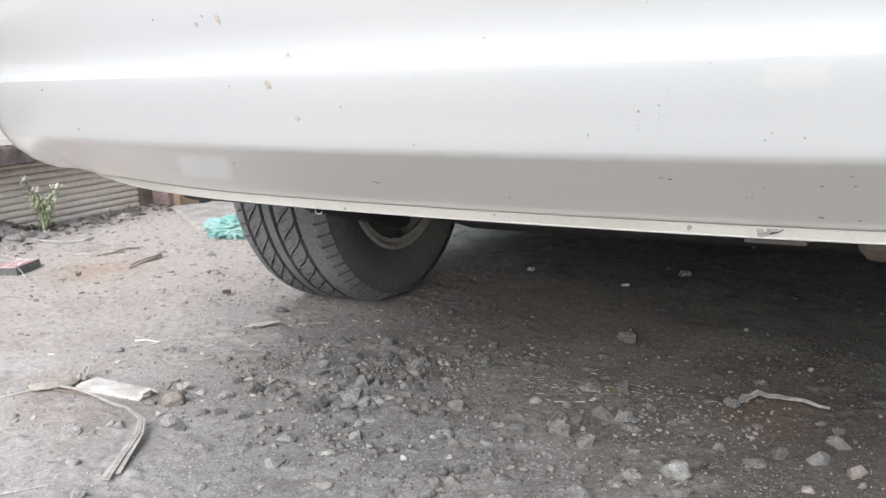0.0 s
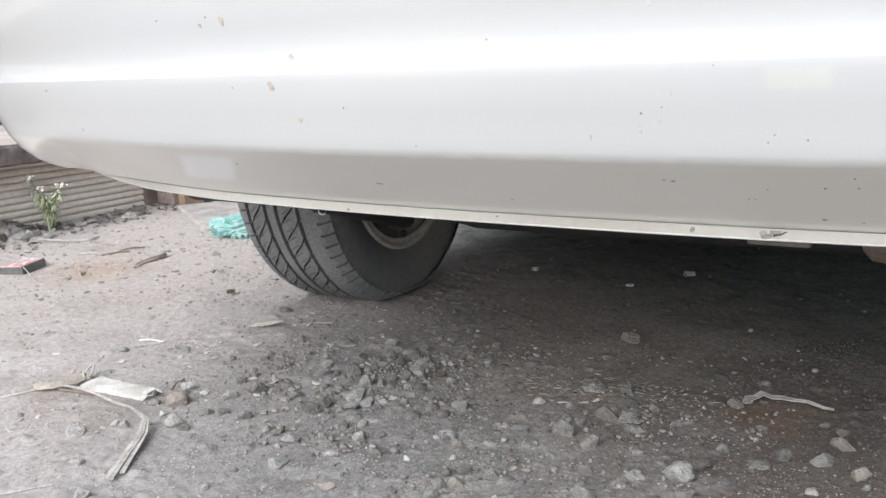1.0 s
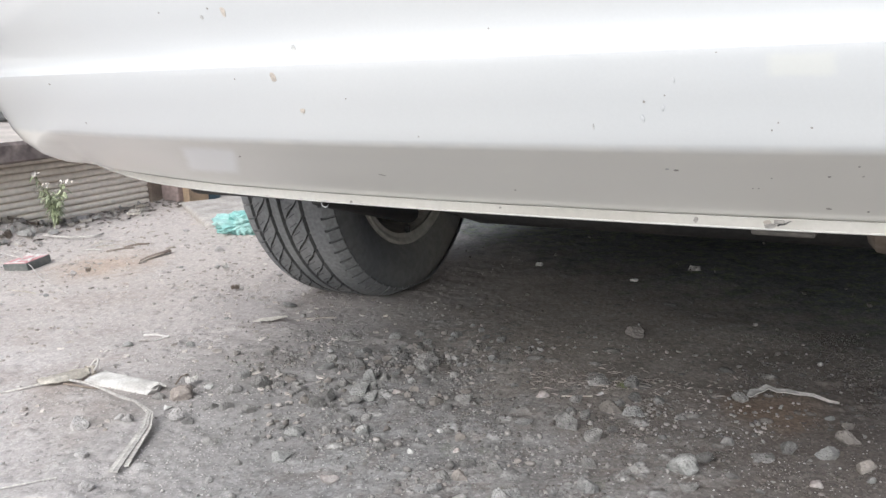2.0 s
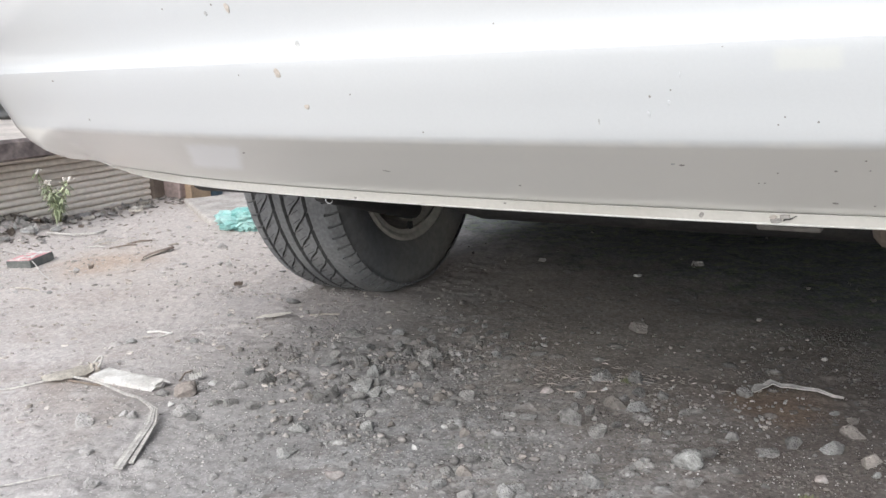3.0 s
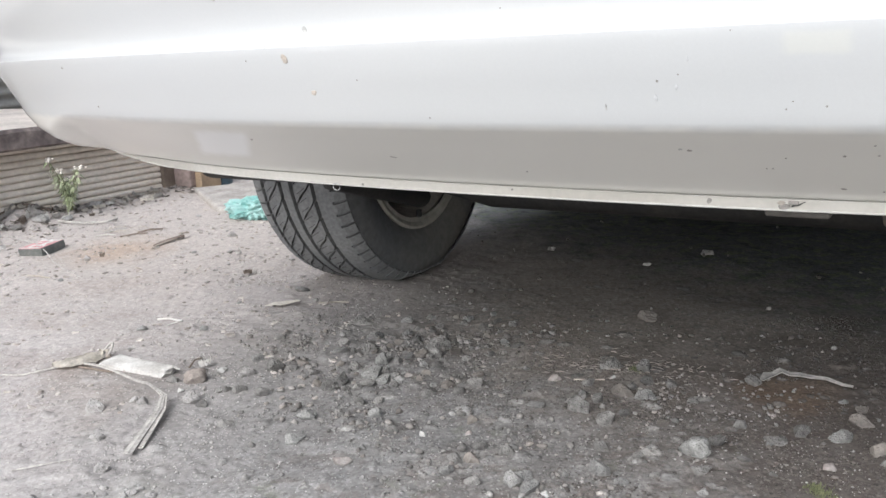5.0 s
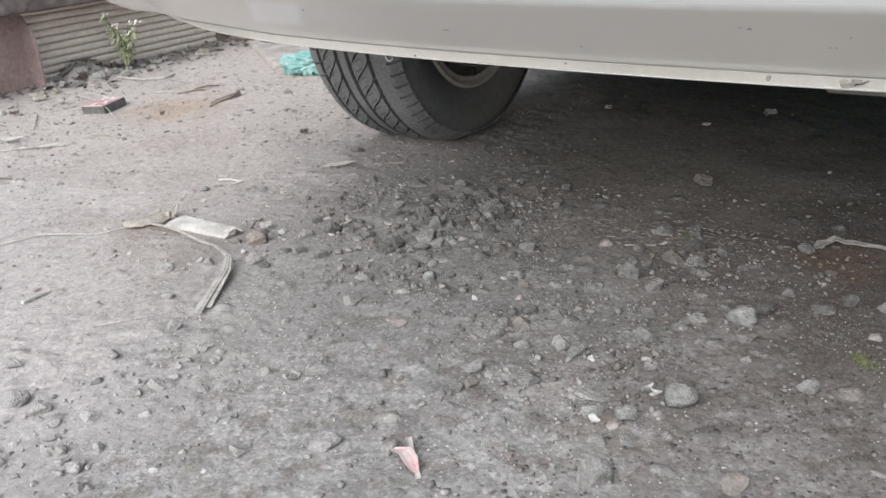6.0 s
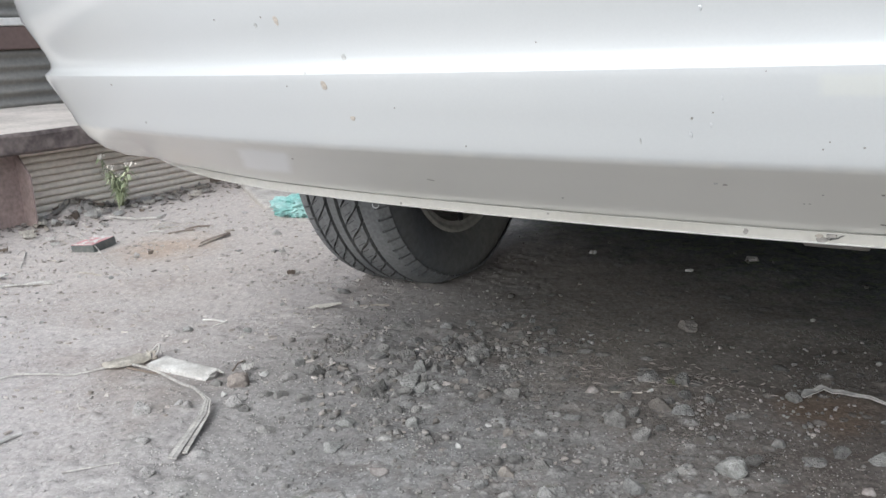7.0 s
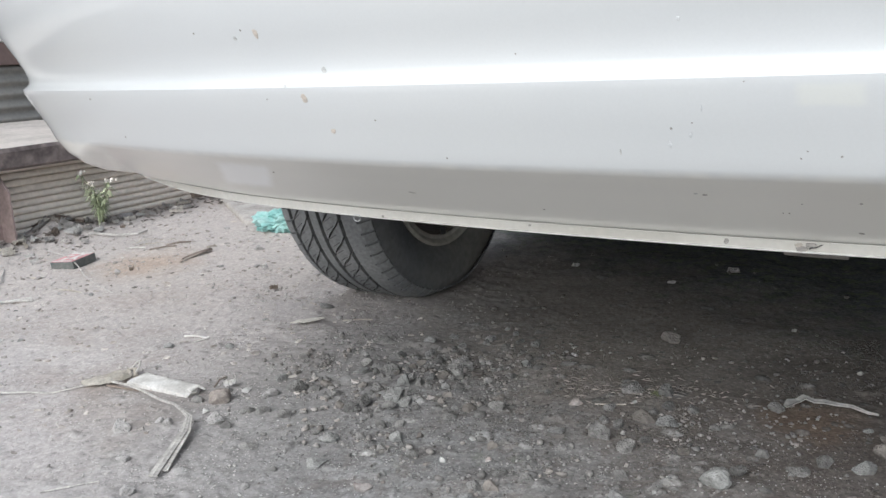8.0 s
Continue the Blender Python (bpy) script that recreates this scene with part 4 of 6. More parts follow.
def ledge():
    bm = bmesh.new()
    ys = np.linspace(-1.2, 2.10, 90)
    rows = []
    for y in ys:
        j = lambda s: 0.006 * float(value_noise(np.float64(y * 9 + s * 31), np.float64(s), 9)) + 0.004 * float(value_noise(np.float64(y * 31), np.float64(s * 3.7), 3))
        rows.append([bm.verts.new(p) for p in ((-3.10, y, 0.212), (-1.972 + j(1), y, 0.212 + j(2)), (-1.965 + j(3), y, 0.219), (-1.966 + j(4), y, 0.262 + j(8)), (-1.974 + j(5), y, 0.273 + j(6)), (-2.1, y, 0.276 + j(7)), (-3.10, y, 0.276))])
    for a, b in zip(rows, rows[1:]):
        for i in range(6):
            f = bm.faces.new((a[i], a[i + 1], b[i + 1], b[i]))
            f.material_index = 1 if i in (0, 1, 2, 3) else 0
    bm.faces.new(rows[0])
    bm.faces.new(rows[-1][::-1])
    ob = part("ledge", bm, None)
    ob.data.materials.append(M_CONCRETE)
    ob.data.materials.append(M_SLAB_EDGE)
    return street(ob, "worn concrete ledge with a stained dark front edge", "ledge")


ledge()
wave_sheet("wall_shutter", -3.06, -1.5, 2.3, 0.274, 0.50, 0.050, 0.008, M_SHUTTER, "grey ribbed roller shutter standing on the ledge")
street(part("shutter_band", box_bm(-3.09, -3.035, -1.5, 2.3, 0.50, 0.588, 0.004), M_BAND), "brown painted bottom rail across the shutter", "trim")
street(part("white_trim", box_bm(-3.09, -3.03, -1.5, 2.3, 0.590, 0.620, 0.004), M_WHITE), "chalky white strip above the brown rail", "trim")
wave_sheet("wall_shutter_upper", -3.06, -1.5, 2.3, 0.622, 2.52, 0.050, 0.008, M_SHUTTER, "grey ribbed roller shutter above the brown rail")
# unseen wall, run on past the shutter to keep sky off the car's left
street(part("wall_unseen", box_bm(-3.30, -3.10, -1.6, 8.0, 0.0, 2.9), M_CONCRETE), "plain unseen wall behind the shutter, run on to block sky", "wall")


def post():
    """Brown folded-steel bracket post: a back plate and a flange whose top is cut on the slant."""
    p = tagged(empty("steel_post", STREET @ pose(-1.985, 1.280, 0)), "brown painted steel angle post under the concrete ledge", "post")
    bm = bmesh.new()
    a = [(-0.060, -0.012), (0.0, -0.012), (0.0, 0.150), (-0.052, 0.212), (-0.060, 0.212)]
    vs = [[bm.verts.new((x, y, z)) for x, z in a] for y in (0.028, 0.034)]
    bm.faces.new(vs[0])
    bm.faces.new(vs[1][::-1])
    for i in range(5):
        bm.faces.new((vs[0][i], vs[0][(i + 1) % 5], vs[1][(i + 1) % 5], vs[1][i]))
    part("flange", bm, M_BROWN, p)
    part("back_plate", box_bm(-0.062, -0.056, -0.090, 0.034, -0.012, 0.212, 0.001), M_BROWN, p)
    return p


post()

# ---- clutter by the wall ----
rs = random.Random(21)
M_SCRAP_WHITE = surface("dirty_plastic_film", (0.56, 0.54, 0.51), (0.33, 0.315, 0.295), 70, 260, 0.5, 0.4, vary=0.2, dist=0.002)
M_SCRAP = surface("grey_dry_scrap", (0.42, 0.395, 0.37), (0.25, 0.235, 0.22), 50, 260, 0.9, 0.4, vary=0.2, dist=0.001)
M_SOIL = surface("loose_soil", (0.14, 0.123, 0.112), (0.09, 0.08, 0.073), 14, 320, 0.95, 0.3, vary=0.2, island=0.45, dist=0.002)
M_MOSS = surface("moss", (0.11, 0.12, 0.06), (0.16, 0.165, 0.09), 60, 300, 0.9, 0.2, vary=0.2, island=0.3, dist=0.001)
M_DARKSTONE = surface("dark_grey_stone", (0.19, 0.182, 0.173), (0.097, 0.092, 0.087), 110, 420, 0.92, 1.0, vary=0.3, rand=0.25, dist=0.003)
M_CLOD = surface("brown_clod", (0.27, 0.233, 0.208), (0.19, 0.166, 0.15), 70, 260, 0.95, 0.9, vary=0.3, dist=0.002)
M_BARK = surface("brown_bark", (0.20, 0.155, 0.128), (0.115, 0.088, 0.074), 60, 260, 0.9, 0.5, vary=0.25, dist=0.001)
M_FOIL = surface("dull_foil", (0.50, 0.47, 0.44), (0.40, 0.37, 0.35), 60, 300, 0.5, 0.2, vary=0.12, dist=0.001)
M_FIBRE_GREY = surface("grey_cane_fibre", (0.42, 0.40, 0.375), (0.30, 0.285, 0.27), 40, 300, 0.85, 0.5, vary=0.25, dist=0.001)


def stone(x, y, w, material, label, tall=0.6, detail=2, sunk=0.25):
    sx, sy = w, w * rs.uniform(0.62, 0.9)
    sz = w * tall * 1.2
    ob = part("stone", rock_bm(rs, sx, sy, sz, detail), material, None, smooth=17 if detail < 3 else 50)
    ob.matrix_basis = pose(x, y, ground_z(x, y) + sz * (0.5 - sunk) * 0.7, rs.uniform(-14, 14), rs.uniform(-14, 14), rs.uniform(-30, 30))
    return tagged(ob, label, "stone", "stones on the dirt")


# x, y, width, height over width
STONES = [
    (M_PALE, "pale grey angular stone on dark gravel", [(-0.132, 1.154, 0.022, 1.0), (-0.141, 1.105, 0.033, 0.45), (-0.125, 1.084, 0.023, 0.6), (-0.123, 0.981, 0.019, 0.7), (-0.207, 0.98, 0.025, 0.6), (-0.215, 0.92, 0.027, 0.48), (0.45, 0.981, 0.014, 0.44), (0.424, 0.82, 0.011, 0.67)]),
    (M_LIGHT, "light grey broken stone lying on the dirt", [(-0.152, 1.276, 0.028, 0.5), (-0.107, 1.338, 0.022, 0.5), (-0.203, 1.208, 0.026, 0.43), (-0.032, 0.826, 0.016, 0.9), (0.075, 0.985, 0.025, 0.47), (0.039, 0.801, 0.022, 0.71), (-0.322, 1.551, 0.03, 0.45), (0.217, 1.01, 0.03, 0.54), (0.404, 0.879, 0.03, 0.57), (0.132, 0.82, 0.025, 0.67)]),
    (M_DARKSTONE, "dark grey broken stone among other rubble", [(-0.158, 1.209, 0.027, 0.75), (-0.178, 1.204, 0.016, 0.8), (-0.089, 1.248, 0.018, 0.85), (-0.198, 1.07, 0.025, 0.75), (-0.183, 1.088, 0.028, 0.75), (-0.15, 1.023, 0.022, 0.57), (-0.287, 1.144, 0.03, 0.65), (-0.021, 1.036, 0.016, 1.0), (-0.057, 1.04, 0.024, 0.43), (-0.023, 0.849, 0.017, 0.8), (0.004, 0.88, 0.021, 0.6), (-0.098, 0.926, 0.015, 0.8), (-0.108, 1.151, 0.018, 0.7), (0.233, 1.093, 0.022, 0.9), (0.228, 1.051, 0.016, 0.9), (0.13, 0.974, 0.03, 0.75), (0.154, 0.997, 0.014, 1.1), (0.268, 0.876, 0.02, 0.7), (0.37, 0.9, 0.019, 0.8), (-0.317, 1.07, 0.021, 0.6), (-0.358, 1.033, 0.017, 0.55), (-0.338, 1.075, 0.02, 0.46)]),
    (M_STONE, "dull grey stone half sunk in the dirt", [(-0.051, 1.216, 0.038, 0.53), (-0.056, 1.183, 0.02, 0.8), (-0.145, 1.076, 0.022, 0.54), (-0.166, 1.135, 0.02, 0.7), (-0.125, 1.024, 0.015, 0.6), (-0.262, 1.147, 0.021, 0.54), (-0.304, 1.274, 0.018, 0.65), (-0.285, 1.056, 0.021, 0.6), (0.001, 1.063, 0.024, 0.6), (-0.018, 0.965, 0.013, 0.75), (0.008, 0.953, 0.012, 0.85), (0.189, 1.114, 0.032, 0.5), (0.153, 0.936, 0.024, 0.75), (0.306, 0.922, 0.018, 0.85), (0.121, 0.996, 0.019, 0.55), (-0.422, 1.112, 0.018, 0.6)]),
    (M_TAN, "brown clod of earth among grey stones", [(-0.075, 1.179, 0.023, 0.7), (-0.124, 1.228, 0.016, 0.65), (-0.067, 1.112, 0.014, 0.7), (0.283, 1.317, 0.031, 0.6), (0.19, 1.023, 0.032, 0.5), (0.444, 0.915, 0.029, 0.55), (0.432, 0.846, 0.023, 0.65), (0.462, 0.953, 0.016, 0.6), (0.22, 0.926, 0.014, 0.5), (-0.028, 1.198, 0.02, 0.5)]),
    (M_STONE, "flat stone pressed into the dirt", [(-0.184, 1.346, 0.034, 0.22), (-0.04, 1.101, 0.019, 0.35), (0.334, 0.885, 0.024, 0.38), (0.233, 0.812, 0.022, 0.42), (0.286, 0.839, 0.016, 0.45), (-0.311, 0.971, 0.029, 0.3)]),
    (M_PINK, "small pinkish stone on the dirt", [(-0.089, 1.105, 0.015, 0.55), (0.11, 1.075, 0.021, 0.4), (0.365, 0.815, 0.016, 0.5), (-0.15, 0.854, 0.022, 0.45), (0.079, 0.654, 0.011, 0.5), (-0.008, 0.915, 0.008, 0.6)]),
    (M_DUSTY, "dust-covered grey stone lying in the dust", [(-0.498, 1.025, 0.031, 0.65), (-0.375, 1.042, 0.026, 0.7), (-0.324, 1.128, 0.025, 0.45), (-0.458, 0.934, 0.018, 0.5), (-0.418, 0.856, 0.021, 0.55), (-0.452, 1.043, 0.013, 0.7), (-0.438, 1.037, 0.015, 0.7), (-0.528, 0.695, 0.036, 0.4), (-0.495, 0.68, 0.026, 0.55), (-0.567, 0.767, 0.02, 0.5), (-0.265, 0.617, 0.018, 0.5), (-0.299, 0.685, 0.016, 0.6), (-0.383, 0.726, 0.024, 0.45), (-0.43, 0.67, 0.02, 0.5), (-0.598, 2.077, 0.03, 0.5), (0.489, 1.718, 0.028, 0.5), (-0.189, 0.627, 0.034, 0.3), (-0.362, 0.80, 0.014, 0.5), (-0.34, 0.795, 0.012, 0.6)]),
    (M_LIGHT, "grey stone chip near the pale speckled stone", [(0.061, 0.677, 0.026, 0.45), (0.146, 0.796, 0.016, 0.6), (-0.055, 0.753, 0.024, 0.6), (0.004, 0.729, 0.025, 0.45), (0.046, 0.815, 0.024, 0.5), (0.051, 0.785, 0.024, 0.7), (-0.025, 0.659, 0.018, 0.5), (0.06, 0.631, 0.018, 0.45), (0.056, 0.58, 0.03, 0.9), (0.088, 0.632, 0.016, 0.5), (0.223, 0.769, 0.011, 0.6)]),
    (M_GRITWHITE, "small white stone chip on the dirt", [(0.186, 1.074, 0.010, 0.5), (0.068, 0.776, 0.010, 0.5), (-0.062, 0.918, 0.011, 0.6), (0.062, 0.663, 0.012, 0.5), (0.124, 0.71, 0.01, 0.5), (-0.362, 1.145, 0.014, 0.5), (0.178, 1.822, 0.02, 0.5), (0.353, 1.655, 0.016, 0.5), (-0.336, 0.592, 0.009, 0.5), (-0.488, 0.626, 0.01, 0.5), (-0.028, 0.968, 0.009, 0.6), (-0.40, 1.075, 0.01, 0.6)]),
]
for material, label, rows in STONES:
    for x, y, w, tall in rows:
        stone(x, y, w, material, label, tall, 2, 0.3)
stone(0.063, 0.706, 0.036, M_DUSTY, "flat patch of crushed pale mortar on the dirt", 0.12)
stone(-1.16, 2.568, 0.06, M_DUSTY, "flat shard of grey stone by the weed", 0.3)
stone(0.147, 0.694, 0.034, M_PALE, "round speckled pale stone on the dirt", 0.8, 3, 0.15)
stone(0.239, 0.850, 0.034, M_PALE, "smooth pale round stone on the dark soil", 0.72, 3, 0.15)
stone(-0.391, 1.112, 0.038, M_CLOD, "crumbly brown clod of earth beside the torn sleeve", 0.6, 3)
stone(0.167, 0.577, 0.027, M_TAN, "flat tan flake of stone pressed into the dirt", 0.22)


# flakes of stone and mortar strewn over the dust towards the wall
for _ in range(70):
    x, y = rs.uniform(-1.15, -0.22), rs.uniform(1.25, 2.45)
    if math.hypot(x + 1.05, y - 2.0) > 0.12:
        stone(x, y, rs.lognormvariate(-4.65, 0.4), rs.choice((M_RUBBLE, M_DUSTY, M_DUSTY, M_TAN, M_PALE)), "small flake of stone on the beige dust", 0.4)


def small_stones():
    """Small broken stones lying in the dust where it is trodden least."""
    r = random.Random(33)
    bm = bmesh.new()
    for cx, cy, spread, count in ((-0.49, 0.66, 0.045, 28), (-0.44, 0.59, 0.04, 28), (-0.41, 0.72, 0.04, 20), (-0.39, 0.79, 0.025, 14), (-0.30, 0.76, 0.06, 20), (-0.20, 0.72, 0.07, 14)):
        for _ in range(count):
            x, y, w = r.gauss(cx, spread), r.gauss(cy, spread), min(0.017, max(0.0045, r.lognormvariate(-4.85, 0.45)))
            lump = rock_bm(r, w, w * r.uniform(0.62, 0.9), w * 0.7)
            lump.transform(pose(x, y, ground_z(x, y) + w * 0.12, r.uniform(-14, 14), r.uniform(-14, 14), r.uniform(0, 360)))
            me = bpy.data.meshes.new("lump")
            lump.to_mesh(me)
            lump.free()
            bm.from_mesh(me)
            bpy.data.meshes.remove(me)
    m = surface("small_stones", (0.37, 0.353, 0.338), (0.21, 0.201, 0.193), 60, 420, 0.92, 0.8, vary=0.3, island=0.25, dist=0.002)
    return tagged(part("small_stones", bm, m, None, smooth=17), "small dusty broken stones lying in the dust", "stones", kind="stuff")


small_stones()


# a low heap of broken stone behind the wheel
for cx, cy, spread, count in ((-0.16, 1.12, 0.055, 26), (-0.05, 1.20, 0.055, 24), (-0.01, 1.285, 0.05, 24), (-0.08, 1.32, 0.04, 9), (-0.30, 1.10, 0.05, 8), (-0.10, 1.16, 0.05, 18), (0.06, 0.98, 0.12, 12), (0.12, 0.82, 0.08, 9), (-0.02, 0.76, 0.10, 8), (-0.16, 0.97, 0.09, 8), (0.28, 0.9, 0.13, 10), (0.2, 1.04, 0.05, 9), (-0.25, 0.75, 0.12, 8)):
    for _ in range(count):
        stone(rs.gauss(cx, spread), rs.gauss(cy, spread), min(0.022, max(0.006, rs.lognormvariate(-4.6, 0.4))), rs.choice((M_DARKSTONE, M_STONE, M_STONE, M_LIGHT, M_TAN)), "rough grey broken stone among other rubble", 0.65, 2, 0.2)


def ribbon(name, pts, widths, material, label, category, thick=0.0012, curl=0.002, lift=0.002):
    p = [(x, y, ground_z(x, y) + lift + dz) for x, y, dz in pts]
    return tagged(part(name, ribbon_bm(p, widths, thick, curl), material, None, smooth=50), label, category)


def twig(pts, radius, material, label, taper=None, lift=0.0, name="twig"):
    p = [(x, y, ground_z(x, y) + radius * 0.7 + lift + dz) for x, y, dz in pts]
    return tagged(part(name, tube_bm(p, radius, 7, taper), material, None, smooth=50), label, "twig")


def dry_leaf(x, y, length, width, turn, material, label, curl=0.004):
    pts, ws = [], []
    for i in range(9):
        u = i / 8
        pts.append((x + (u - 0.5) * length * math.cos(turn), y + (u - 0.5) * length * math.sin(turn), 0.003 + curl * (2 * u - 1) ** 2))
        ws.append(max(0.0012, width * math.sin(math.pi * min(1, 0.03 + 0.94 * u)) ** 0.8))
    ob = ribbon("dry_leaf", pts, ws, material, label, "leaf", 0.0008, curl * 0.8)
    return ob


# torn paper sleeve, its open end crumpled
def torn_sleeve():
    e = tagged(empty("torn_paper_sleeve", pose(-0.490, 1.168, ground_z(-0.49, 1.168))), "torn dirty white paper sleeve on the dirt", "litter")
    bm = bmesh.new()
    rows = []
    for i in range(15):
        u = i / 14
        x, y = -0.058 + 0.112 * u, 0.031 - 0.056 * u
        w = 0.020 - 0.002 * u
        tip = max(0.0, (u - 0.78) / 0.22)
        row = []
        for k, v in enumerate((-1, -0.72, -0.4, 0, 0.4, 0.72, 1)):
            crease = 0.0022 * noise.noise(Vector((u * 7, v * 2.5, 1.0))) + 0.0035 * tip * noise.noise(Vector((u * 19, v * 5, 4.0)))
            px = x + v * 0.44 * w + 0.010 * tip * (0.6 - abs(v + 0.3))
            row.append((px, y + v * 0.90 * w + 0.004 * tip * noise.noise(Vector((v * 3, u * 9, 8.0))), 0.0065 + 0.0016 * (1 - v ** 6) + crease - 0.004 * tip * (v < 0)))
        rows.append([bm.verts.new(p) for p in row] + [bm.verts.new((p[0], p[1], 0.0008)) for p in row[::-1]])
    n = len(rows[0])
    for a, b in zip(rows, rows[1:]):
        for i in range(n):
            bm.faces.new((a[i], a[(i + 1) % n], b[(i + 1) % n], b[i]))
    bm.faces.new(rows[0])
    bm.faces.new(rows[-1][::-1])
    part("sleeve", bm, M_PAPER, e, smooth=24)
    part("torn_tip", ribbon_bm([(0.045, -0.030, 0.006), (0.056, -0.022, 0.009), (0.066, -0.022, 0.004)], [0.014, 0.010, 0.003], 0.0008, 0.002), M_PAPER, e)
    return e


def crumpled_leaf(x, y, length, width, turn, label, material=None, rolled=True):
    """A dead leaf, cupped and creased, with a ragged rim and one end rolled up."""
    r = random.Random(int(abs(x * 1000)))
    e = tagged(empty("dry_leaf", pose(x, y, ground_z(x, y), 0, 0, math.degrees(turn))), label, "leaf")
    bm, grid, nu, nv = bmesh.new(), [], 18, 9
    for i in range(nu):
        u = i / (nu - 1)
        half = width / 2 * max(0.06, math.sin(math.pi * (0.04 + 0.9 * u)) ** 0.7) * r.uniform(0.82, 1.08)
        row = []
        for j in range(nv):
            v = j / (nv - 1) * 2 - 1
            roll = max(0.0, (u - 0.72) / 0.28)
            px, py = (u - 0.5 - 0.22 * roll * roll) * length, v * half
            wx, wy = x + px * math.cos(turn) - py * math.sin(turn), y + px * math.sin(turn) + py * math.cos(turn)
            z = ground_z(wx, wy) - ground_z(x, y) + 0.012 - 0.006 * v * v + 0.0035 * noise.noise(Vector((u * 6, v * 2.2, x * 9))) + 0.0018 * noise.noise(Vector((u * 17, v * 7, y * 9)))
            row.append(bm.verts.new((px, py, z + 0.006 * roll)))
        grid.append(row)
    for a, b in zip(grid, grid[1:]):
        for j in range(nv - 1):
            bm.faces.new((a[j], a[j + 1], b[j + 1], b[j]))
    bmesh.ops.solidify(bm, geom=bm.faces[:], thickness=0.0006)
    part("blade", bm, material or M_LEAF_DRY, e, smooth=40)
    if rolled:
        part("rolled_end", tube_bm([(0.36 * length, -0.36 * width, 0.006), (0.40 * length, 0, 0.012), (0.37 * length, 0.34 * width, 0.009)], 0.0042, 8, 0.002), M_TWIG, e, "brown rolled end of the leaf", smooth=40)
        ring = [(0.40 * length + 0.008 * math.cos(a), 0.012 * math.sin(a), 0.013 + 0.010 * math.cos(a)) for a in np.linspace(0, math.tau, 20)]
        part("curled_rim", tube_bm(ring, 0.0017, 7), M_FIBRE, e, "pale rim curled into a ring", smooth=60)
    return e


def cane_strip():
    """A bent strip of split cane: three fibres side by side that part at the end."""
    e = tagged(empty("split_cane_strip", pose(0, 0, 0)), "bent strip of split weathered cane on the dirt", "strip")
    line = [(-0.580, 1.182, 0.003), (-0.545, 1.158, 0.006), (-0.509, 1.127, 0.008), (-0.467, 1.093, 0.009), (-0.441, 1.073, 0.010), (-0.420, 1.050, 0.010), (-0.407, 1.033, 0.009), (-0.400, 0.998, 0.006), (-0.397, 0.890, 0.001)]
    wide = [0.0018, 0.002, 0.0022, 0.0026, 0.0034, 0.0048, 0.0080, 0.0125, 0.0155]
    for k, (off, reach, rise) in enumerate(((-0.34, 0.0, 0.0), (0.02, -0.004, 0.0012), (0.36, 0.012, 0.0002))):
        pts = []
        for i, (x, y, dz) in enumerate(line):
            side = off * wide[i] * (1.25 if i == 8 else 1)
            nx, ny = (0.62, 0.78) if i < 4 else (1.0, 0.0)
            pts.append((x + side * nx, y + side * ny + (reach if i == 8 else 0), ground_z(x, y) + 0.002 + dz + rise))
        part("fibre", ribbon_bm(pts, [w * 0.38 for w in wide], 0.0018, 0.0006), M_FIBRE if k != 1 else M_FIBRE_GREY, e)
    return e


torn_sleeve()
cane_strip()
crumpled_leaf(-0.588, 1.200, 0.088, 0.048, 0.60, "crumpled pale dry leaf with a brown rolled end")
twig([(-0.93, 1.07, 0), (-0.795, 1.118, 0), (-0.747, 1.150, 0.004), (-0.70, 1.160, 0.002), (-0.665, 1.157, 0.001), (-0.613, 1.182, 0.003), (-0.565, 1.190, 0.004)], 0.0016, M_FIBRE, "long thin dry stalk lying on the dust", 0.0013)
twig([(-0.585, 1.174, 0.003), (-0.545, 1.16, 0.001), (-0.525, 1.155, 0)], 0.0016, M_TWIG_DARK, "short dark twig under the dry leaf")
twig([(-0.645, 0.919, 0), (-0.637, 0.94, 0.001), (-0.629, 0.959, 0)], 0.0028, M_PAPER, "short pale split stick on the dust", 0.002)
twig([(-0.551, 1.412, 0), (-0.525, 1.40, 0.002), (-0.499, 1.389, 0)], 0.0022, M_PAPER, "small forked pale twig on the dust", 0.0013)
twig([(-0.500, 1.390, 0.002), (-0.508, 1.38, 0.001), (-0.518, 1.37, 0)], 0.002, M_PAPER, "short fork of a pale twig on the dust", 0.001)
twig([(-0.520, 0.857, 0.001), (-0.492, 0.868, 0.002), (-0.462, 0.881, 0)], 0.0011, M_FIBRE, "thin pale stalk lying on the dust", 0.0007)
dry_leaf(-0.338, 1.455, 0.062, 0.021, 0.32, M_LEAF_DRY, "pale pointed dry leaf on the gravel", 0.0015)
twig([(-0.277, 1.475, 0), (-0.25, 1.472, 0.002), (-0.223, 1.477, 0)], 0.0014, M_TWIG, "short straight dry twig behind the tyre")
twig([(0.133, 1.069, 0), (0.153, 1.067, 0.002), (0.174, 1.067, 0)], 0.0011, M_TWIG, "fine pale stalk on dark gravel")
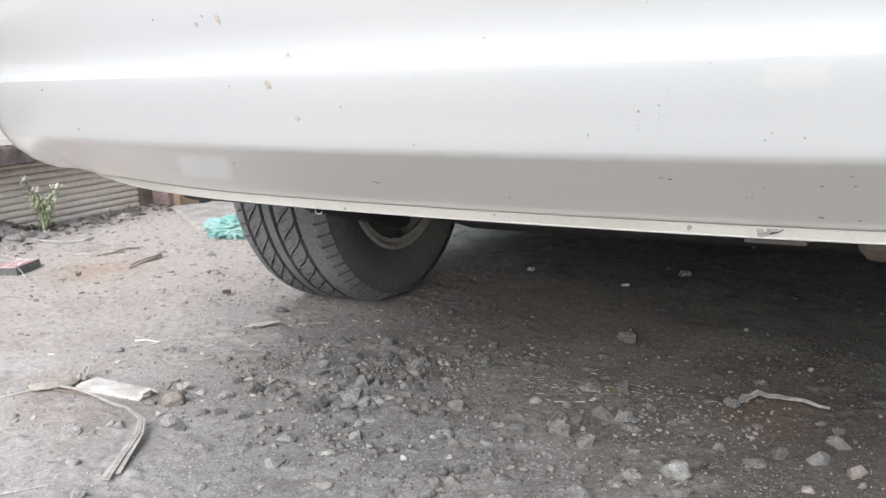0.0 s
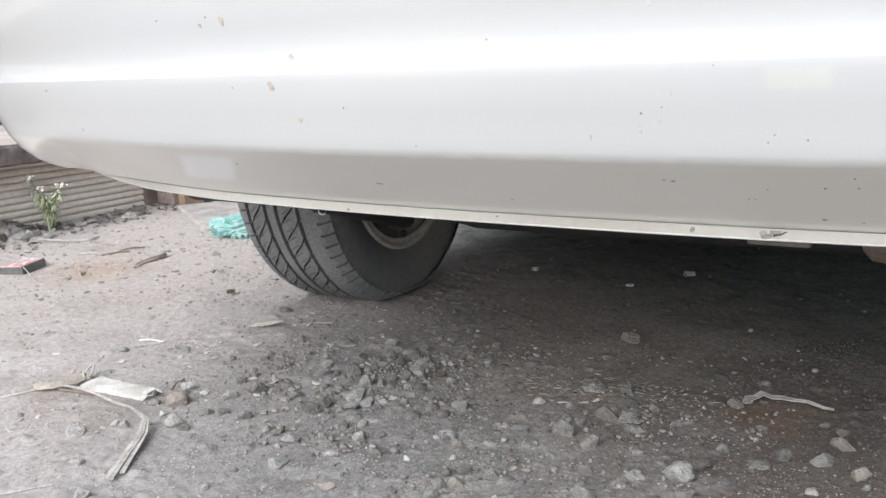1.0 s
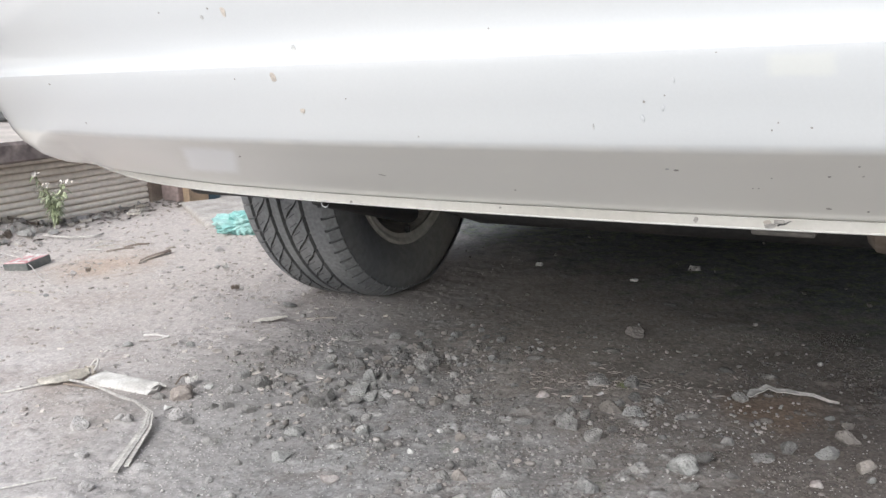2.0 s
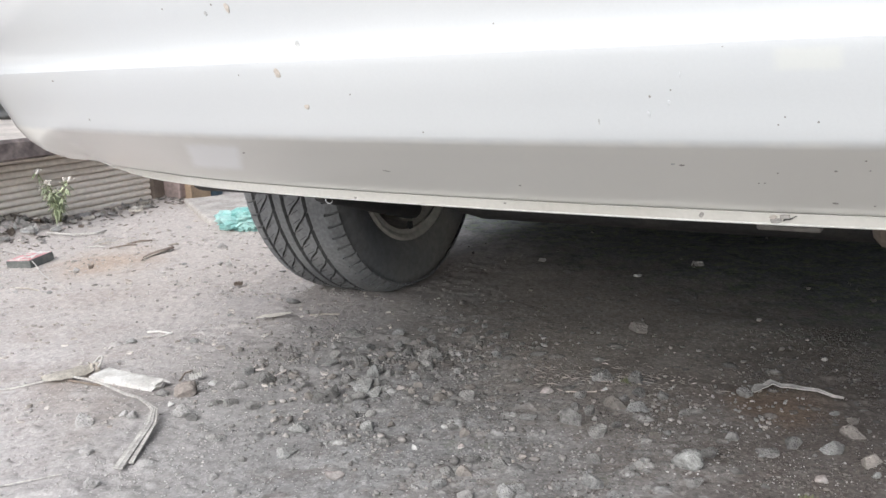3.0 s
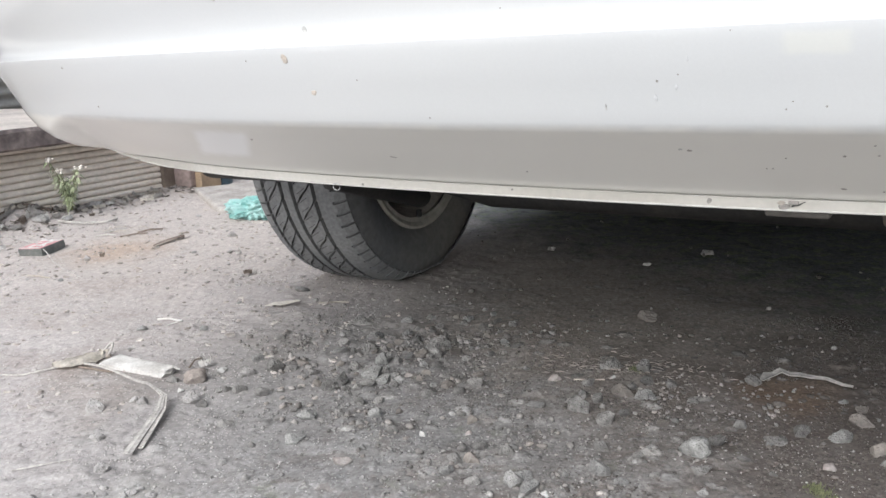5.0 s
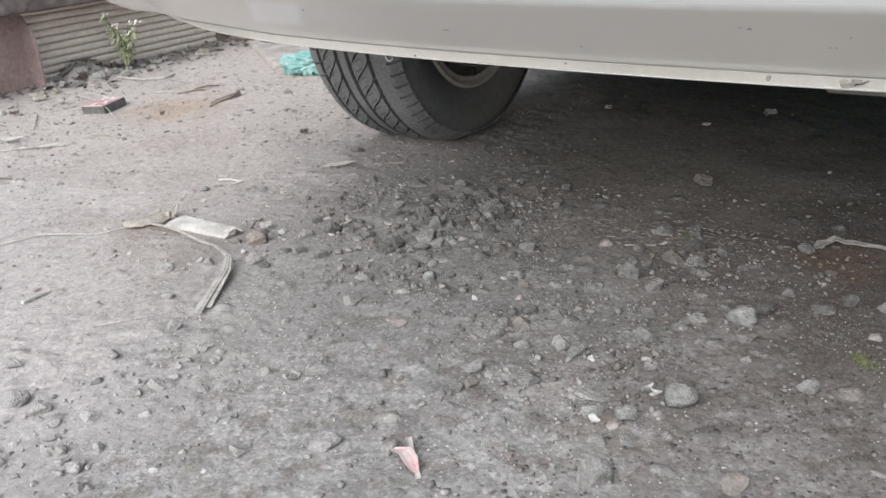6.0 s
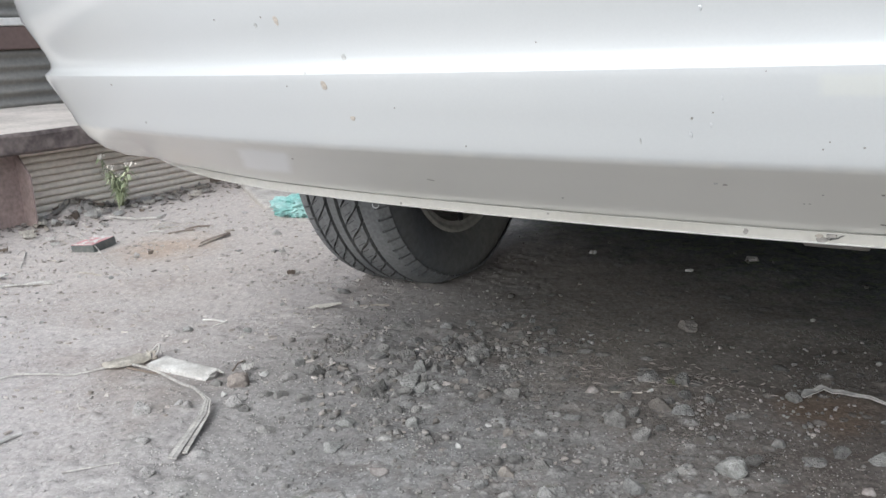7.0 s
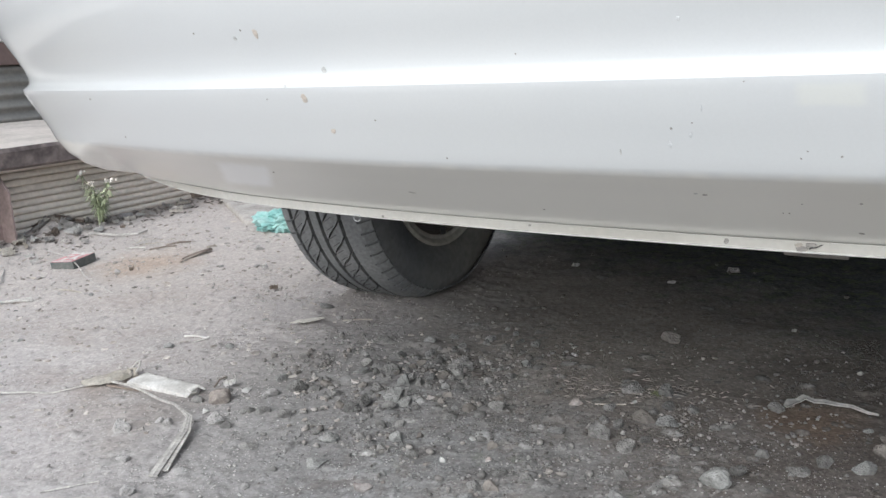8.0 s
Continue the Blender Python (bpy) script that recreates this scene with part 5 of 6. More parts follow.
def bark_strip():
    """A split strip of bark, broken pale at one end, with a splinter along its side."""
    e = tagged(empty("bark_strip", pose(-0.741, 2.035, ground_z(-0.741, 2.035), 0, 0, 62)), "curled brown strip of bark with a pale broken end", "bark")
    part("bark", ribbon_bm([(-0.05, 0, 0.003), (-0.025, 0.002, 0.006), (0, 0.001, 0.008), (0.025, -0.001, 0.009), (0.045, 0.001, 0.009)], [0.006, 0.013, 0.016, 0.015, 0.011], 0.003, -0.003), M_BARK, e, smooth=50)
    part("broken_end", ribbon_bm([(0.036, 0.002, 0.011), (0.050, 0.001, 0.012), (0.062, -0.003, 0.010)], [0.010, 0.012, 0.004], 0.0024, 0.002), M_TWIG, e, "pale split wood at the end", smooth=50)
    part("splinter", tube_bm([(-0.055, -0.006, 0.002), (-0.015, -0.008, 0.006), (0.03, -0.007, 0.008)], 0.0018, 6, 0.001), M_TWIG, e, "pale splinter along the edge", smooth=50)
    return e


bark_strip()
twig([(-1.106, 1.634, 0), (-1.04, 1.652, 0.003), (-0.972, 1.673, 0)], 0.0027, M_FIBRE, "peeled whitish stick on the dust", 0.0026)
dry_leaf(-1.115, 1.70, 0.05, 0.024, 0.3, M_PAPER, "scrap of pale torn paper on the dust", 0.004)
twig([(-1.17, 2.355, 0), (-1.078, 2.313, 0.004), (-1.022, 2.338, 0.003), (-1.016, 2.39, 0.002)], 0.0038, M_FIBRE, "bent pale twig near the weed", 0.0026)
twig([(-1.24, 2.20, 0), (-1.13, 2.08, 0.010), (-1.05, 1.985, 0.022), (-1.0, 1.93, 0.011), (-0.95, 1.86, 0.003), (-0.898, 1.798, 0), (-0.813, 1.703, 0)], 0.0013, M_FIBRE, "long thin stalk lying across the crushed pack", 0.0009)
twig([(-1.02, 1.40, 0), (-0.995, 1.41, 0.004), (-0.985, 1.43, 0.006), (-0.965, 1.445, 0)], 0.0022, M_TWIG_DARK, "dark crooked twig on the dust", 0.0015)
# scraps blown against the plinth
for x, y, ln, wd, turn, material, label in ((-1.215, 2.350, 0.060, 0.034, 0.9, M_PAPER, "crumpled scrap of white paper near the weed"), (-1.252, 2.49, 0.045, 0.03, 0.3, M_PAPER, "crumpled scrap of white paper near the weed"),
                                           (-1.335, 2.50, 0.075, 0.045, 0.5, M_BROWN, "curled brown dead leaf by the plinth"), (-1.318, 2.37, 0.07, 0.034, 0.2, M_LEAF_DRY, "broad pale dead leaf by the plinth"),
                                           (-1.315, 2.235, 0.095, 0.036, -1.0, M_LEAF_DRY, "broad pale dead leaf by the plinth"), (-1.306, 2.155, 0.045, 0.028, 0.7, M_LEAF_DRY, "broad pale dead leaf by the plinth"),
                                           (-1.205, 2.09, 0.03, 0.014, 0.2, M_PAPER, "small torn scrap of pale paper on the dust"), (-1.152, 2.015, 0.026, 0.013, 0.9, M_PAPER, "small torn scrap of pale paper on the dust"),
                                           (-1.258, 1.963, 0.05, 0.016, 0.4, M_TWIG_DARK, "dark shrivelled leaf on the beige dust"), (-1.10, 2.423, 0.035, 0.018, 0.2, M_TWIG_DARK, "dark shrivelled leaf on the beige dust"),
                                           (-0.851, 1.897, 0.026, 0.014, 0.1, M_TWIG_DARK, "dark shrivelled leaf on the beige dust")):
    k = 0.55 if material is M_TWIG_DARK else 1.0
    crumpled_leaf(x, y, ln * k, wd * k, turn, label, material, False)
crumpled_leaf(-0.391, 1.166, 0.022, 0.014, 0.4, "crumpled scrap of white paper by the brown clod", M_PAPER, False)
twig([(-0.418, 1.168, 0), (-0.414, 1.184, 0.006), (-0.411, 1.203, 0.002)], 0.0014, M_TWIG_DARK, "dark crooked twig by the brown clod", 0.0008)
for x, y, ln, wd, turn, m, label in ((-0.461, 1.702, 0.022, 0.012, 0.3, M_TWIG_DARK, "small dark dead leaf on the dust"), (-0.528, 1.872, 0.02, 0.014, 1.2, M_PAPER, "small torn scrap of pale paper on the dust"),
                                    (-1.318, 2.254, 0.06, 0.024, 2.2, M_LEAF_DRY, "broad pale dead leaf by the post"), (-1.281, 2.126, 0.04, 0.022, 0.7, M_LEAF_DRY, "broad pale dead leaf by the post")):
    crumpled_leaf(x, y, ln, wd, turn, label, m, False)
for k in range(16):
    crumpled_leaf(-1.31 + rs.gauss(0, 0.055), 2.385 + rs.gauss(0, 0.035), rs.uniform(0.03, 0.06), rs.uniform(0.016, 0.03), rs.uniform(0, 6.2), "dark rotting leaf heaped against the plinth", (M_TWIG_DARK, M_SCRAP, M_FIBRE_GREY, M_TWIG_DARK)[k % 4], False)
# a tuft of dry grass
for k in range(12):
    x, y, a = -0.945 + rs.gauss(0, 0.035), 2.205 + rs.gauss(0, 0.02), rs.uniform(-0.5, 0.9)
    twig([(x, y, 0), (x + 0.025 * math.cos(a), y + 0.025 * math.sin(a), 0.006), (x + 0.055 * math.cos(a), y + 0.055 * math.sin(a), 0.001)], 0.0011, (M_FIBRE_GREY, M_TWIG)[k % 2], "blade of dry grey grass on the dust", 0.0006)
# dry crumpled scraps and grey plant matter in the corner by the weed
for k in range(34):
    p = STREET @ Vector((-2.03 + abs(rs.gauss(0, 0.07)), rs.uniform(1.30, 1.95), 0))
    m = (M_PAPER, M_LEAF_DRY, M_TWIG, M_FIBRE_GREY, M_SCRAP, M_SCRAP)[k % 6]
    crumpled_leaf(p.x, p.y, rs.uniform(0.022, 0.058), rs.uniform(0.012, 0.03), rs.uniform(0, 6.2), {M_PAPER: "crumpled scrap of white paper near the weed"}.get(m, "dry grey scrap of plant matter by the plinth"), m, False)
twig([(-0.894, 2.107, 0), (-0.86, 2.135, 0.002), (-0.837, 2.148, 0)], 0.0024, M_TWIG_DARK, "short brown twig on the dust", 0.0018)
twig([(-0.875, 2.168, 0), (-0.84, 2.18, 0.003), (-0.815, 2.197, 0)], 0.003, M_TWIG_DARK, "short brown twig on the dust", 0.0022)
twig([(-0.972, 2.138, 0), (-0.945, 2.146, 0.002), (-0.923, 2.15, 0)], 0.002, M_FIBRE, "short pale stalk on the dust")
twig([(-0.948, 1.736, 0), (-0.92, 1.732, 0.002), (-0.889, 1.72, 0)], 0.0017, M_TWIG, "thin dry stalk on the dust")
twig([(-1.205, 1.966, 0), (-1.16, 1.88, 0.002), (-1.145, 1.854, 0.003), (-1.118, 1.793, 0)], 0.0018, M_FIBRE, "long pale straw on the dust", 0.0012)
twig([(-0.985, 1.69, 0), (-1.02, 1.665, 0.002), (-1.06, 1.648, 0)], 0.0028, M_PAPER, "split sliver of peeled stick on the dust", 0.0018)
# split white shell by the round stone
for x, y, turn in ((0.1185, 0.7125, 0.7), (0.1235, 0.7035, -0.5)):
    dry_leaf(x, y, 0.012, 0.004, turn, M_GRITWHITE, "broken half of a small white shell", 0.002)


def straw_bits():
    """Fine rootlets and straw caught on the low bank of soil behind the car."""
    r = random.Random(17)
    bm = bmesh.new()
    for _ in range(220):
        u = r.random()
        x, y = 0.08 + 0.24 * u + r.gauss(0, 0.025), 1.15 - 0.07 * u + r.gauss(0, 0.028)
        a, ln, wd = r.gauss(0.1, 1.0), r.uniform(0.004, 0.016), r.uniform(0.0006, 0.0018)
        o, d, sd = Vector((x, y, ground_z(x, y) + 0.0035)), Vector((math.cos(a), math.sin(a), r.uniform(-0.08, 0.08))), Vector((-math.sin(a), math.cos(a), 0))
        v = [bm.verts.new(o + q) for q in (-d * ln / 2, sd * wd / 2, d * ln / 2, -sd * wd / 2, Vector((0, 0, wd)))]
        for i in range(4):
            bm.faces.new((v[i], v[(i + 1) % 4], v[4]))
    m = surface("straw_bits", (0.30, 0.262, 0.236), (0.20, 0.172, 0.155), 9, 200, 0.9, 0.2, vary=0.2, island=0.4, dist=0.001)
    return tagged(part("straw_bits", bm, m), "fine rootlets and straw caught on dark soil", "straw", kind="stuff")


straw_bits()


def moss(x, y, spread, count, seed):
    """A low tuft of tiny green blades."""
    r = random.Random(seed)
    bm = bmesh.new()
    for _ in range(count):
        px, py = x + r.gauss(0, spread), y + r.gauss(0, spread)
        o, a, h = Vector((px, py, ground_z(px, py))), r.uniform(0, math.tau), r.uniform(0.002, 0.005)
        d = Vector((math.cos(a), math.sin(a), 0)) * 0.0012
        v = [bm.verts.new(o + d), bm.verts.new(o - d), bm.verts.new(o + Vector((-d.y * 1.5, d.x * 1.5, h))), bm.verts.new(o + Vector((d.y, -d.x, 0)))]
        for q in ((0, 1, 2), (1, 3, 2), (3, 0, 2)):
            bm.faces.new([v[i] for i in q])
    return tagged(part("moss", bm, M_MOSS), "low tuft of green moss on bare soil", "moss", kind="stuff")


moss(0.337, 0.770, 0.006, 160, 3)
moss(0.223, 1.096, 0.005, 90, 4)
ribbon("plastic_shred", [(0.375, 1.046, 0.001), (0.384, 1.053, 0.004), (0.393, 1.056, 0.003), (0.402, 1.058, 0.005), (0.413, 1.054, 0.003), (0.424, 1.050, 0.004), (0.437, 1.040, 0.002), (0.451, 1.031, 0.003), (0.466, 1.019, 0.001), (0.476, 1.012, 0.001)],
       [0.008, 0.016, 0.011, 0.015, 0.012, 0.013, 0.009, 0.008, 0.005, 0.0015], M_SCRAP_WHITE, "crumpled whitish plastic shred on dark soil", "litter", 0.001, 0.003)


def foil_wrapper():
    e = tagged(empty("foil_wrapper", pose(-0.100, 0.600, ground_z(-0.100, 0.600) + 0.001)), "crumpled pink and silvery sweet wrapper on the dirt", "litter")
    part("folded_rim", ribbon_bm([(-0.007, 0.030, 0.004), (-0.002, 0.012, 0.005), (0.003, -0.006, 0.004), (0.008, -0.024, 0.001)], [0.006, 0.0045, 0.0042, 0.005], 0.0006, 0.001), M_FOIL, e, "silvery folded rim")
    part("torn_flap", ribbon_bm([(0.005, -0.018, 0.003), (-0.001, -0.004, 0.005), (-0.007, 0.006, 0.006), (-0.018, 0.013, 0.003)], [0.007, 0.014, 0.014, 0.004], 0.0006, 0.002), M_WRAP, e)
    return e


foil_wrapper()


def crushed_pack():
    """A small flip-top card pack, pressed out of true."""
    e = tagged(empty("crushed_pack", pose(-1.036, 1.987, ground_z(-1.036, 1.987), 0, -3, 81) @ Matrix.Scale(0.90, 4)), "crushed dark card pack with a faded red top", "pack")

    def dent(bm):
        for v in bm.verts:
            v.co.z *= 1 - 0.14 * (v.co.x > 0) - 0.05 * math.sin(v.co.y * 60)
            v.co.y += 0.12 * v.co.z
        return bm

    part("carton", dent(box_bm(-0.050, 0.050, -0.035, 0.035, 0.0, 0.023, 0.0015)), M_CARD_DARK, e)
    part("red_face", dent(box_bm(-0.048, 0.048, -0.033, 0.033, 0.0226, 0.0242, 0.0004, 1)), M_RED, e, "faded red printed face")
    for x0, x1, y0, y1 in ((-0.034, 0.018, 0.004, 0.018), (-0.026, 0.032, -0.018, -0.006), (0.034, 0.047, -0.031, 0.031), (-0.047, -0.04, -0.028, 0.028)):
        part("pale_bar", dent(box_bm(x0, x1, y0, y1, 0.0238, 0.0250, 0.0003, 1)), M_PAPER, e, "pale worn printed bar")
    for k, (x, y, ln, a) in enumerate(((0.030, -0.010, 0.030, 0.6), (0.012, 0.020, 0.026, 2.2), (0.042, 0.022, 0.022, 1.2), (-0.020, -0.022, 0.018, 0.2))):
        c, d = math.cos(a) * ln / 2, math.sin(a) * ln / 2
        part("torn_layer", ribbon_bm([(x - c, y - d, 0.0240 - 0.0032 * (x > 0)), (x, y, 0.0255 - 0.0032 * (x > 0)), (x + c, y + d, 0.0265 - 0.0032 * (x > 0))], [0.005, 0.010, 0.003], 0.0005, 0.001), M_PAPER, e, "torn white card layer standing up")
    return e


crushed_pack()


def plastic_bag():
    bm = bmesh.new()
    bmesh.ops.create_icosphere(bm, subdivisions=5, radius=1)
    for v in bm.verts:
        c = v.co.copy()
        f = 1 + 0.28 * noise.noise(c * 1.7) + 0.34 * abs(noise.noise(c * 3 + Vector((3, 1, 2)))) - 0.34 * abs(noise.noise(c * 5.5)) + 0.12 * abs(noise.noise(c * 13))
        v.co = Vector((c.x * 0.09 * f, c.y * 0.065 * f, max(-0.002, 0.026 + c.z * 0.033 * f)))
    ob = part("plastic_bag", bm, M_BAG, None, smooth=28)
    ob.matrix_basis = pose(-0.585, 2.33, 0.0, 0, 0, -20)
    return tagged(ob, "crumpled teal plastic bag lying on the dust", "bag")


plastic_bag()


def weed(x, y, tall, seed):
    r = random.Random(seed)
    w = tagged(empty("weed", pose(x, y, ground_z(x, y))), "straggly green weed with faded flower heads by the plinth", "plant")
    leaves, heads = bmesh.new(), bmesh.new()
    for s in range(8):
        a, lean = r.uniform(0, math.tau), r.uniform(0.2, 0.55)
        top = tall * r.uniform(0.62, 1.05)
        pts = [(lean * top * math.cos(a) * u ** 1.6, lean * top * math.sin(a) * u ** 1.6, top * u) for u in (0, 0.25, 0.5, 0.75, 1)]
        part("stem", tube_bm(pts, 0.0026, 6, 0.001), M_STEM, w, smooth=60)
        for _ in range(28):
            u = r.uniform(0.25, 1.0)
            i = min(3, int(u * 4))
            p = Vector(pts[i]).lerp(Vector(pts[i + 1]), u * 4 - i)
            d = Vector((r.gauss(0, 1), r.gauss(0, 1), r.uniform(-0.5, 0.5))).normalized()
            side = d.cross(Vector((0, 0, 1))).normalized()
            ln, wd = r.uniform(0.010, 0.030), r.uniform(0.002, 0.007)
            q = [p, p + d * ln * 0.4 + side * wd, p + d * ln + Vector((0, 0, -0.6 * ln)), p + d * ln * 0.4 - side * wd, p + d * ln * 0.5 + Vector((0, 0, 0.003))]
            v = [leaves.verts.new(c) for c in q]
            for t in ((0, 1, 4), (1, 2, 4), (2, 3, 4), (3, 0, 4)):
                leaves.faces.new([v[k] for k in t])
        for _ in range(9):
            c = Vector(pts[-1]) + Vector((r.gauss(0, 0.007), r.gauss(0, 0.007), r.uniform(-0.004, 0.008)))
            bmesh.ops.create_icosphere(heads, subdivisions=1, radius=r.uniform(0.0025, 0.005), matrix=Matrix.Translation(c))
    tagged(part("foliage", leaves, M_WEED, w), kind="stuff")
    tagged(part("flower_heads", heads, M_FLOWER, w, "faded pinkish flower heads"), kind="stuff")
    return w


weed(-1.178, 2.462, 0.158, 3)

# things at the far end of the plinth
def far_clutter():
    def at(x, y, rz=-29.0):
        return pose(x, y, ground_z(x, y) - 0.003, 0, 0, rz)

    ob = part("timber_post", box_bm(-0.035, 0.035, -0.03, 0.03, 0, 0.24, 0.006), M_TWIG_DARK)
    ob.matrix_basis = at(-1.05, 2.90)
    tagged(ob, "dark weathered timber post at the end of the plinth", "post")
    ob = part("timber_block", box_bm(-0.05, 0.05, -0.04, 0.04, 0, 0.2, 0.006), M_BROWN)
    ob.matrix_basis = at(-0.985, 2.93, -20)
    tagged(ob, "brown timber block standing on the dirt", "block")
    c = tagged(empty("carton", at(-0.925, 2.95, -24)), "orange-brown cardboard carton on the dirt", "box")
    part("carton_body", box_bm(-0.03, 0.03, -0.05, 0.05, 0, 0.19, 0.002), M_CARTON, c)
    part("carton_flap", box_bm(-0.03, 0.03, -0.052, -0.050, 0.19, 0.24, 0.0005), M_CARTON, c)
    ob = part("tin_can", lathe_bm([(0, 0), (0, 0.033), (0.004, 0.035), (0.13, 0.035), (0.134, 0.033), (0.134, 0)], 24), M_BLUE, None, smooth=40)
    ob.matrix_basis = at(-0.885, 3.03) @ pose(0, 0, 0, 0, -90, 0)
    tagged(ob, "dark blue tin standing on the dirt", "tin")
    bm = box_bm(-0.25, 0.30, -0.22, 0.26, -0.02, 0.020, 0.008)
    ob = part("concrete_slab", bm, M_RUBBLE)
    ob.matrix_basis = at(-0.595, 2.72, 25.5)
    tagged(ob, "thin pale concrete slab lying on the dirt", "slab")


far_clutter()

# broken mortar and stones along the foot of the plinth
for k in range(40):
    ly = rs.uniform(0.6, 2.1)
    lx = -2.045 + abs(rs.gauss(0, 0.085))
    p = STREET @ Vector((lx, ly, 0))
    w = rs.choice((0.008, 0.010, 0.012, 0.016, 0.02, 0.028))
    ob = part("rubble_lump", rock_bm(rs, w, w * rs.uniform(0.6, 1), w * 0.6), M_RUBBLE, None, smooth=25)
    ob.matrix_basis = pose(p.x, p.y, ground_z(p.x, p.y) + w * 0.15, rs.uniform(-20, 20), rs.uniform(-20, 20), rs.uniform(0, 360))
    tagged(ob, "lump of broken mortar at the foot of the plinth", "rubble", "rubble along the plinth")

# ---- loose gravel and grit ----
g = np.random.default_rng(4)


def spots(k, x0, x1, y0, y1, keep):
    xy = np.stack([g.uniform(x0, x1, k), g.uniform(y0, y1, k)], 1)
    return xy[g.uniform(0, 1, k) < keep(xy[:, 0], xy[:, 1])]


def pile(x, y):
    """How thickly gravel lies: a loose fan of stones behind the wheel, thinning into the dust."""
    loose = np.exp(-(((x + 0.10 - 0.25 * (1.1 - y)) / 0.26) ** 2 + ((y - 1.08) / 0.20) ** 2))
    near = 0.12 * np.exp(-(((x - 0.1) / 0.45) ** 2 + ((y - 0.75) / 0.35) ** 2))
    patchy = np.clip(0.35 + 2.6 * value_noise(x * 7, y * 7, 12) + 1.2 * value_noise(x * 19, y * 19, 13), 0.02, 1)
    return np.clip((1.5 * loose + 0.9 * near) * patchy + 0.005 * (x > -0.3), 0, 1) * np.where((x > -0.2) & (y > 1.28), 0.15, 1) * np.clip((x + 0.42 + 0.3 * value_noise(x * 6, y * 6, 41)) / 0.2, 0.02, 1)


xy = spots(95000, -1.0, 0.9, 0.4, 2.0, pile)
tagged(part("gravel", scattered_stones("gravel", xy, np.clip(g.lognormal(-5.55, 0.5, len(xy)), 0.002, 0.012), g), M_GRAVEL), "loose dark grey gravel scattered over the dirt", "gravel", kind="stuff")
def strewn(x, y):
    """Fine fragments cover most of the ground, in drifts, and thin out under the car."""
    drift = 0.32 + 0.9 * pile(x, y) + 1.3 * value_noise(x * 5, y * 5, 15) + 0.8 * value_noise(x * 15, y * 15, 16)
    return np.clip(drift, 0.004, 1) * np.where((x > -0.15) & (y > 1.25), 0.03, 1)


xy = spots(110000, -1.2, 0.9, 0.35, 1.7, lambda x, y: strewn(x, y) * np.where((x > 0.05) & (y > 0.97), 0.05, 1) * np.clip((x + 0.30 * (1 - y) + 0.38 + 0.35 * value_noise(x * 5, y * 5, 44)) / 0.3, 0.0, 1) * np.clip((y + 0.4 * x - 0.5) / 0.35, 0.3, 1))
tagged(part("grit", scattered_stones("grit", xy, np.clip(g.lognormal(-6.3, 0.5, len(xy)), 0.0011, 0.0055), g, small=True), M_GRIT), "fine pale grit strewn over the dirt", "grit", kind="stuff")
xy = spots(60000, -1.6, 0.2, 0.35, 1.9, lambda x, y: np.clip(0.25 + 2.0 * value_noise(x * 6, y * 6, 31) + 1.3 * value_noise(x * 17, y * 17, 32), 0.03, 1) * np.clip((-0.1 - x - 0.30 * (1 - y)) / 0.25, 0.0, 1) * np.clip((y - 0.5) / 0.4, 0.35, 1))
tagged(part("dust_crumbs", scattered_stones("dust_crumbs", xy, np.clip(g.lognormal(-6.35, 0.5, len(xy)), 0.0012, 0.008), g, 0.6, small=True), M_DUSTGRIT), "dusty pale crumbs strewn over the trodden dirt", "grit", kind="stuff")
xy = spots(70000, -0.35, 0.95, 0.38, 1.3, lambda x, y: np.clip(0.35 + 1.6 * value_noise(x * 9, y * 9, 61) + 0.9 * value_noise(x * 23, y * 23, 62), 0.03, 1) * np.clip((x + 0.12) / 0.25, 0, 1))
tagged(part("soil_crumbs", scattered_stones("soil_crumbs", xy, np.clip(g.lognormal(-6.05, 0.5, len(xy)), 0.0014, 0.008), g, 0.6, small=True), M_SOIL), "brown crumbs of earth loose on the dark soil", "soil", kind="stuff")
xy = spots(24000, -1.8, 1.2, 1.6, 3.2, lambda x, y: strewn(x, y) * (x < -0.15))
tagged(part("grit_by_wall", scattered_stones("grit_by_wall", xy, np.clip(g.lognormal(-5.65, 0.45, len(xy)), 0.002, 0.011), g, small=True), M_DUSTGRIT), "fine grit and crumbs of mortar near the plinth", "grit", kind="stuff")
xy = spots(420, 0.0, 1.6, 1.2, 3.2, lambda x, y: np.clip(0.4 + 1.5 * value_noise(x * 4, y * 4, 18), 0.05, 1))
tagged(part("gravel_under_car", scattered_stones("gravel_under_car", xy, np.clip(g.lognormal(-5.1, 0.4, len(xy)), 0.003, 0.012), g), M_SOIL), "dark gravel lying under the car", "gravel", kind="stuff")
xy = spots(30000, -1.5, 0.9, 0.4, 2.4, lambda x, y: np.clip(0.25 + 2.0 * value_noise(x * 6, y * 6, 25), 0.05, 1) * np.where((x > -0.15) & (y > 1.2), 0.0, 1) * np.where((x > -0.05) & (y > 0.9), 0.1, 1))
xy = np.concatenate([xy, spots(4000, -0.6, 0.4, 0.45, 0.95, lambda x, y: np.clip(0.2 + 2.2 * value_noise(x * 8, y * 8, 27) + 1.2 * value_noise(x * 25, y * 25, 28), 0.03, 1))])
tagged(part("pale_crumbs", scattered_stones("pale_crumbs", xy, np.clip(g.lognormal(-6.5, 0.45, len(xy)), 0.0009, 0.004), g, small=True), M_GRITWHITE), "tiny whitish crumbs of mortar on the dirt", "crumbs", kind="stuff")


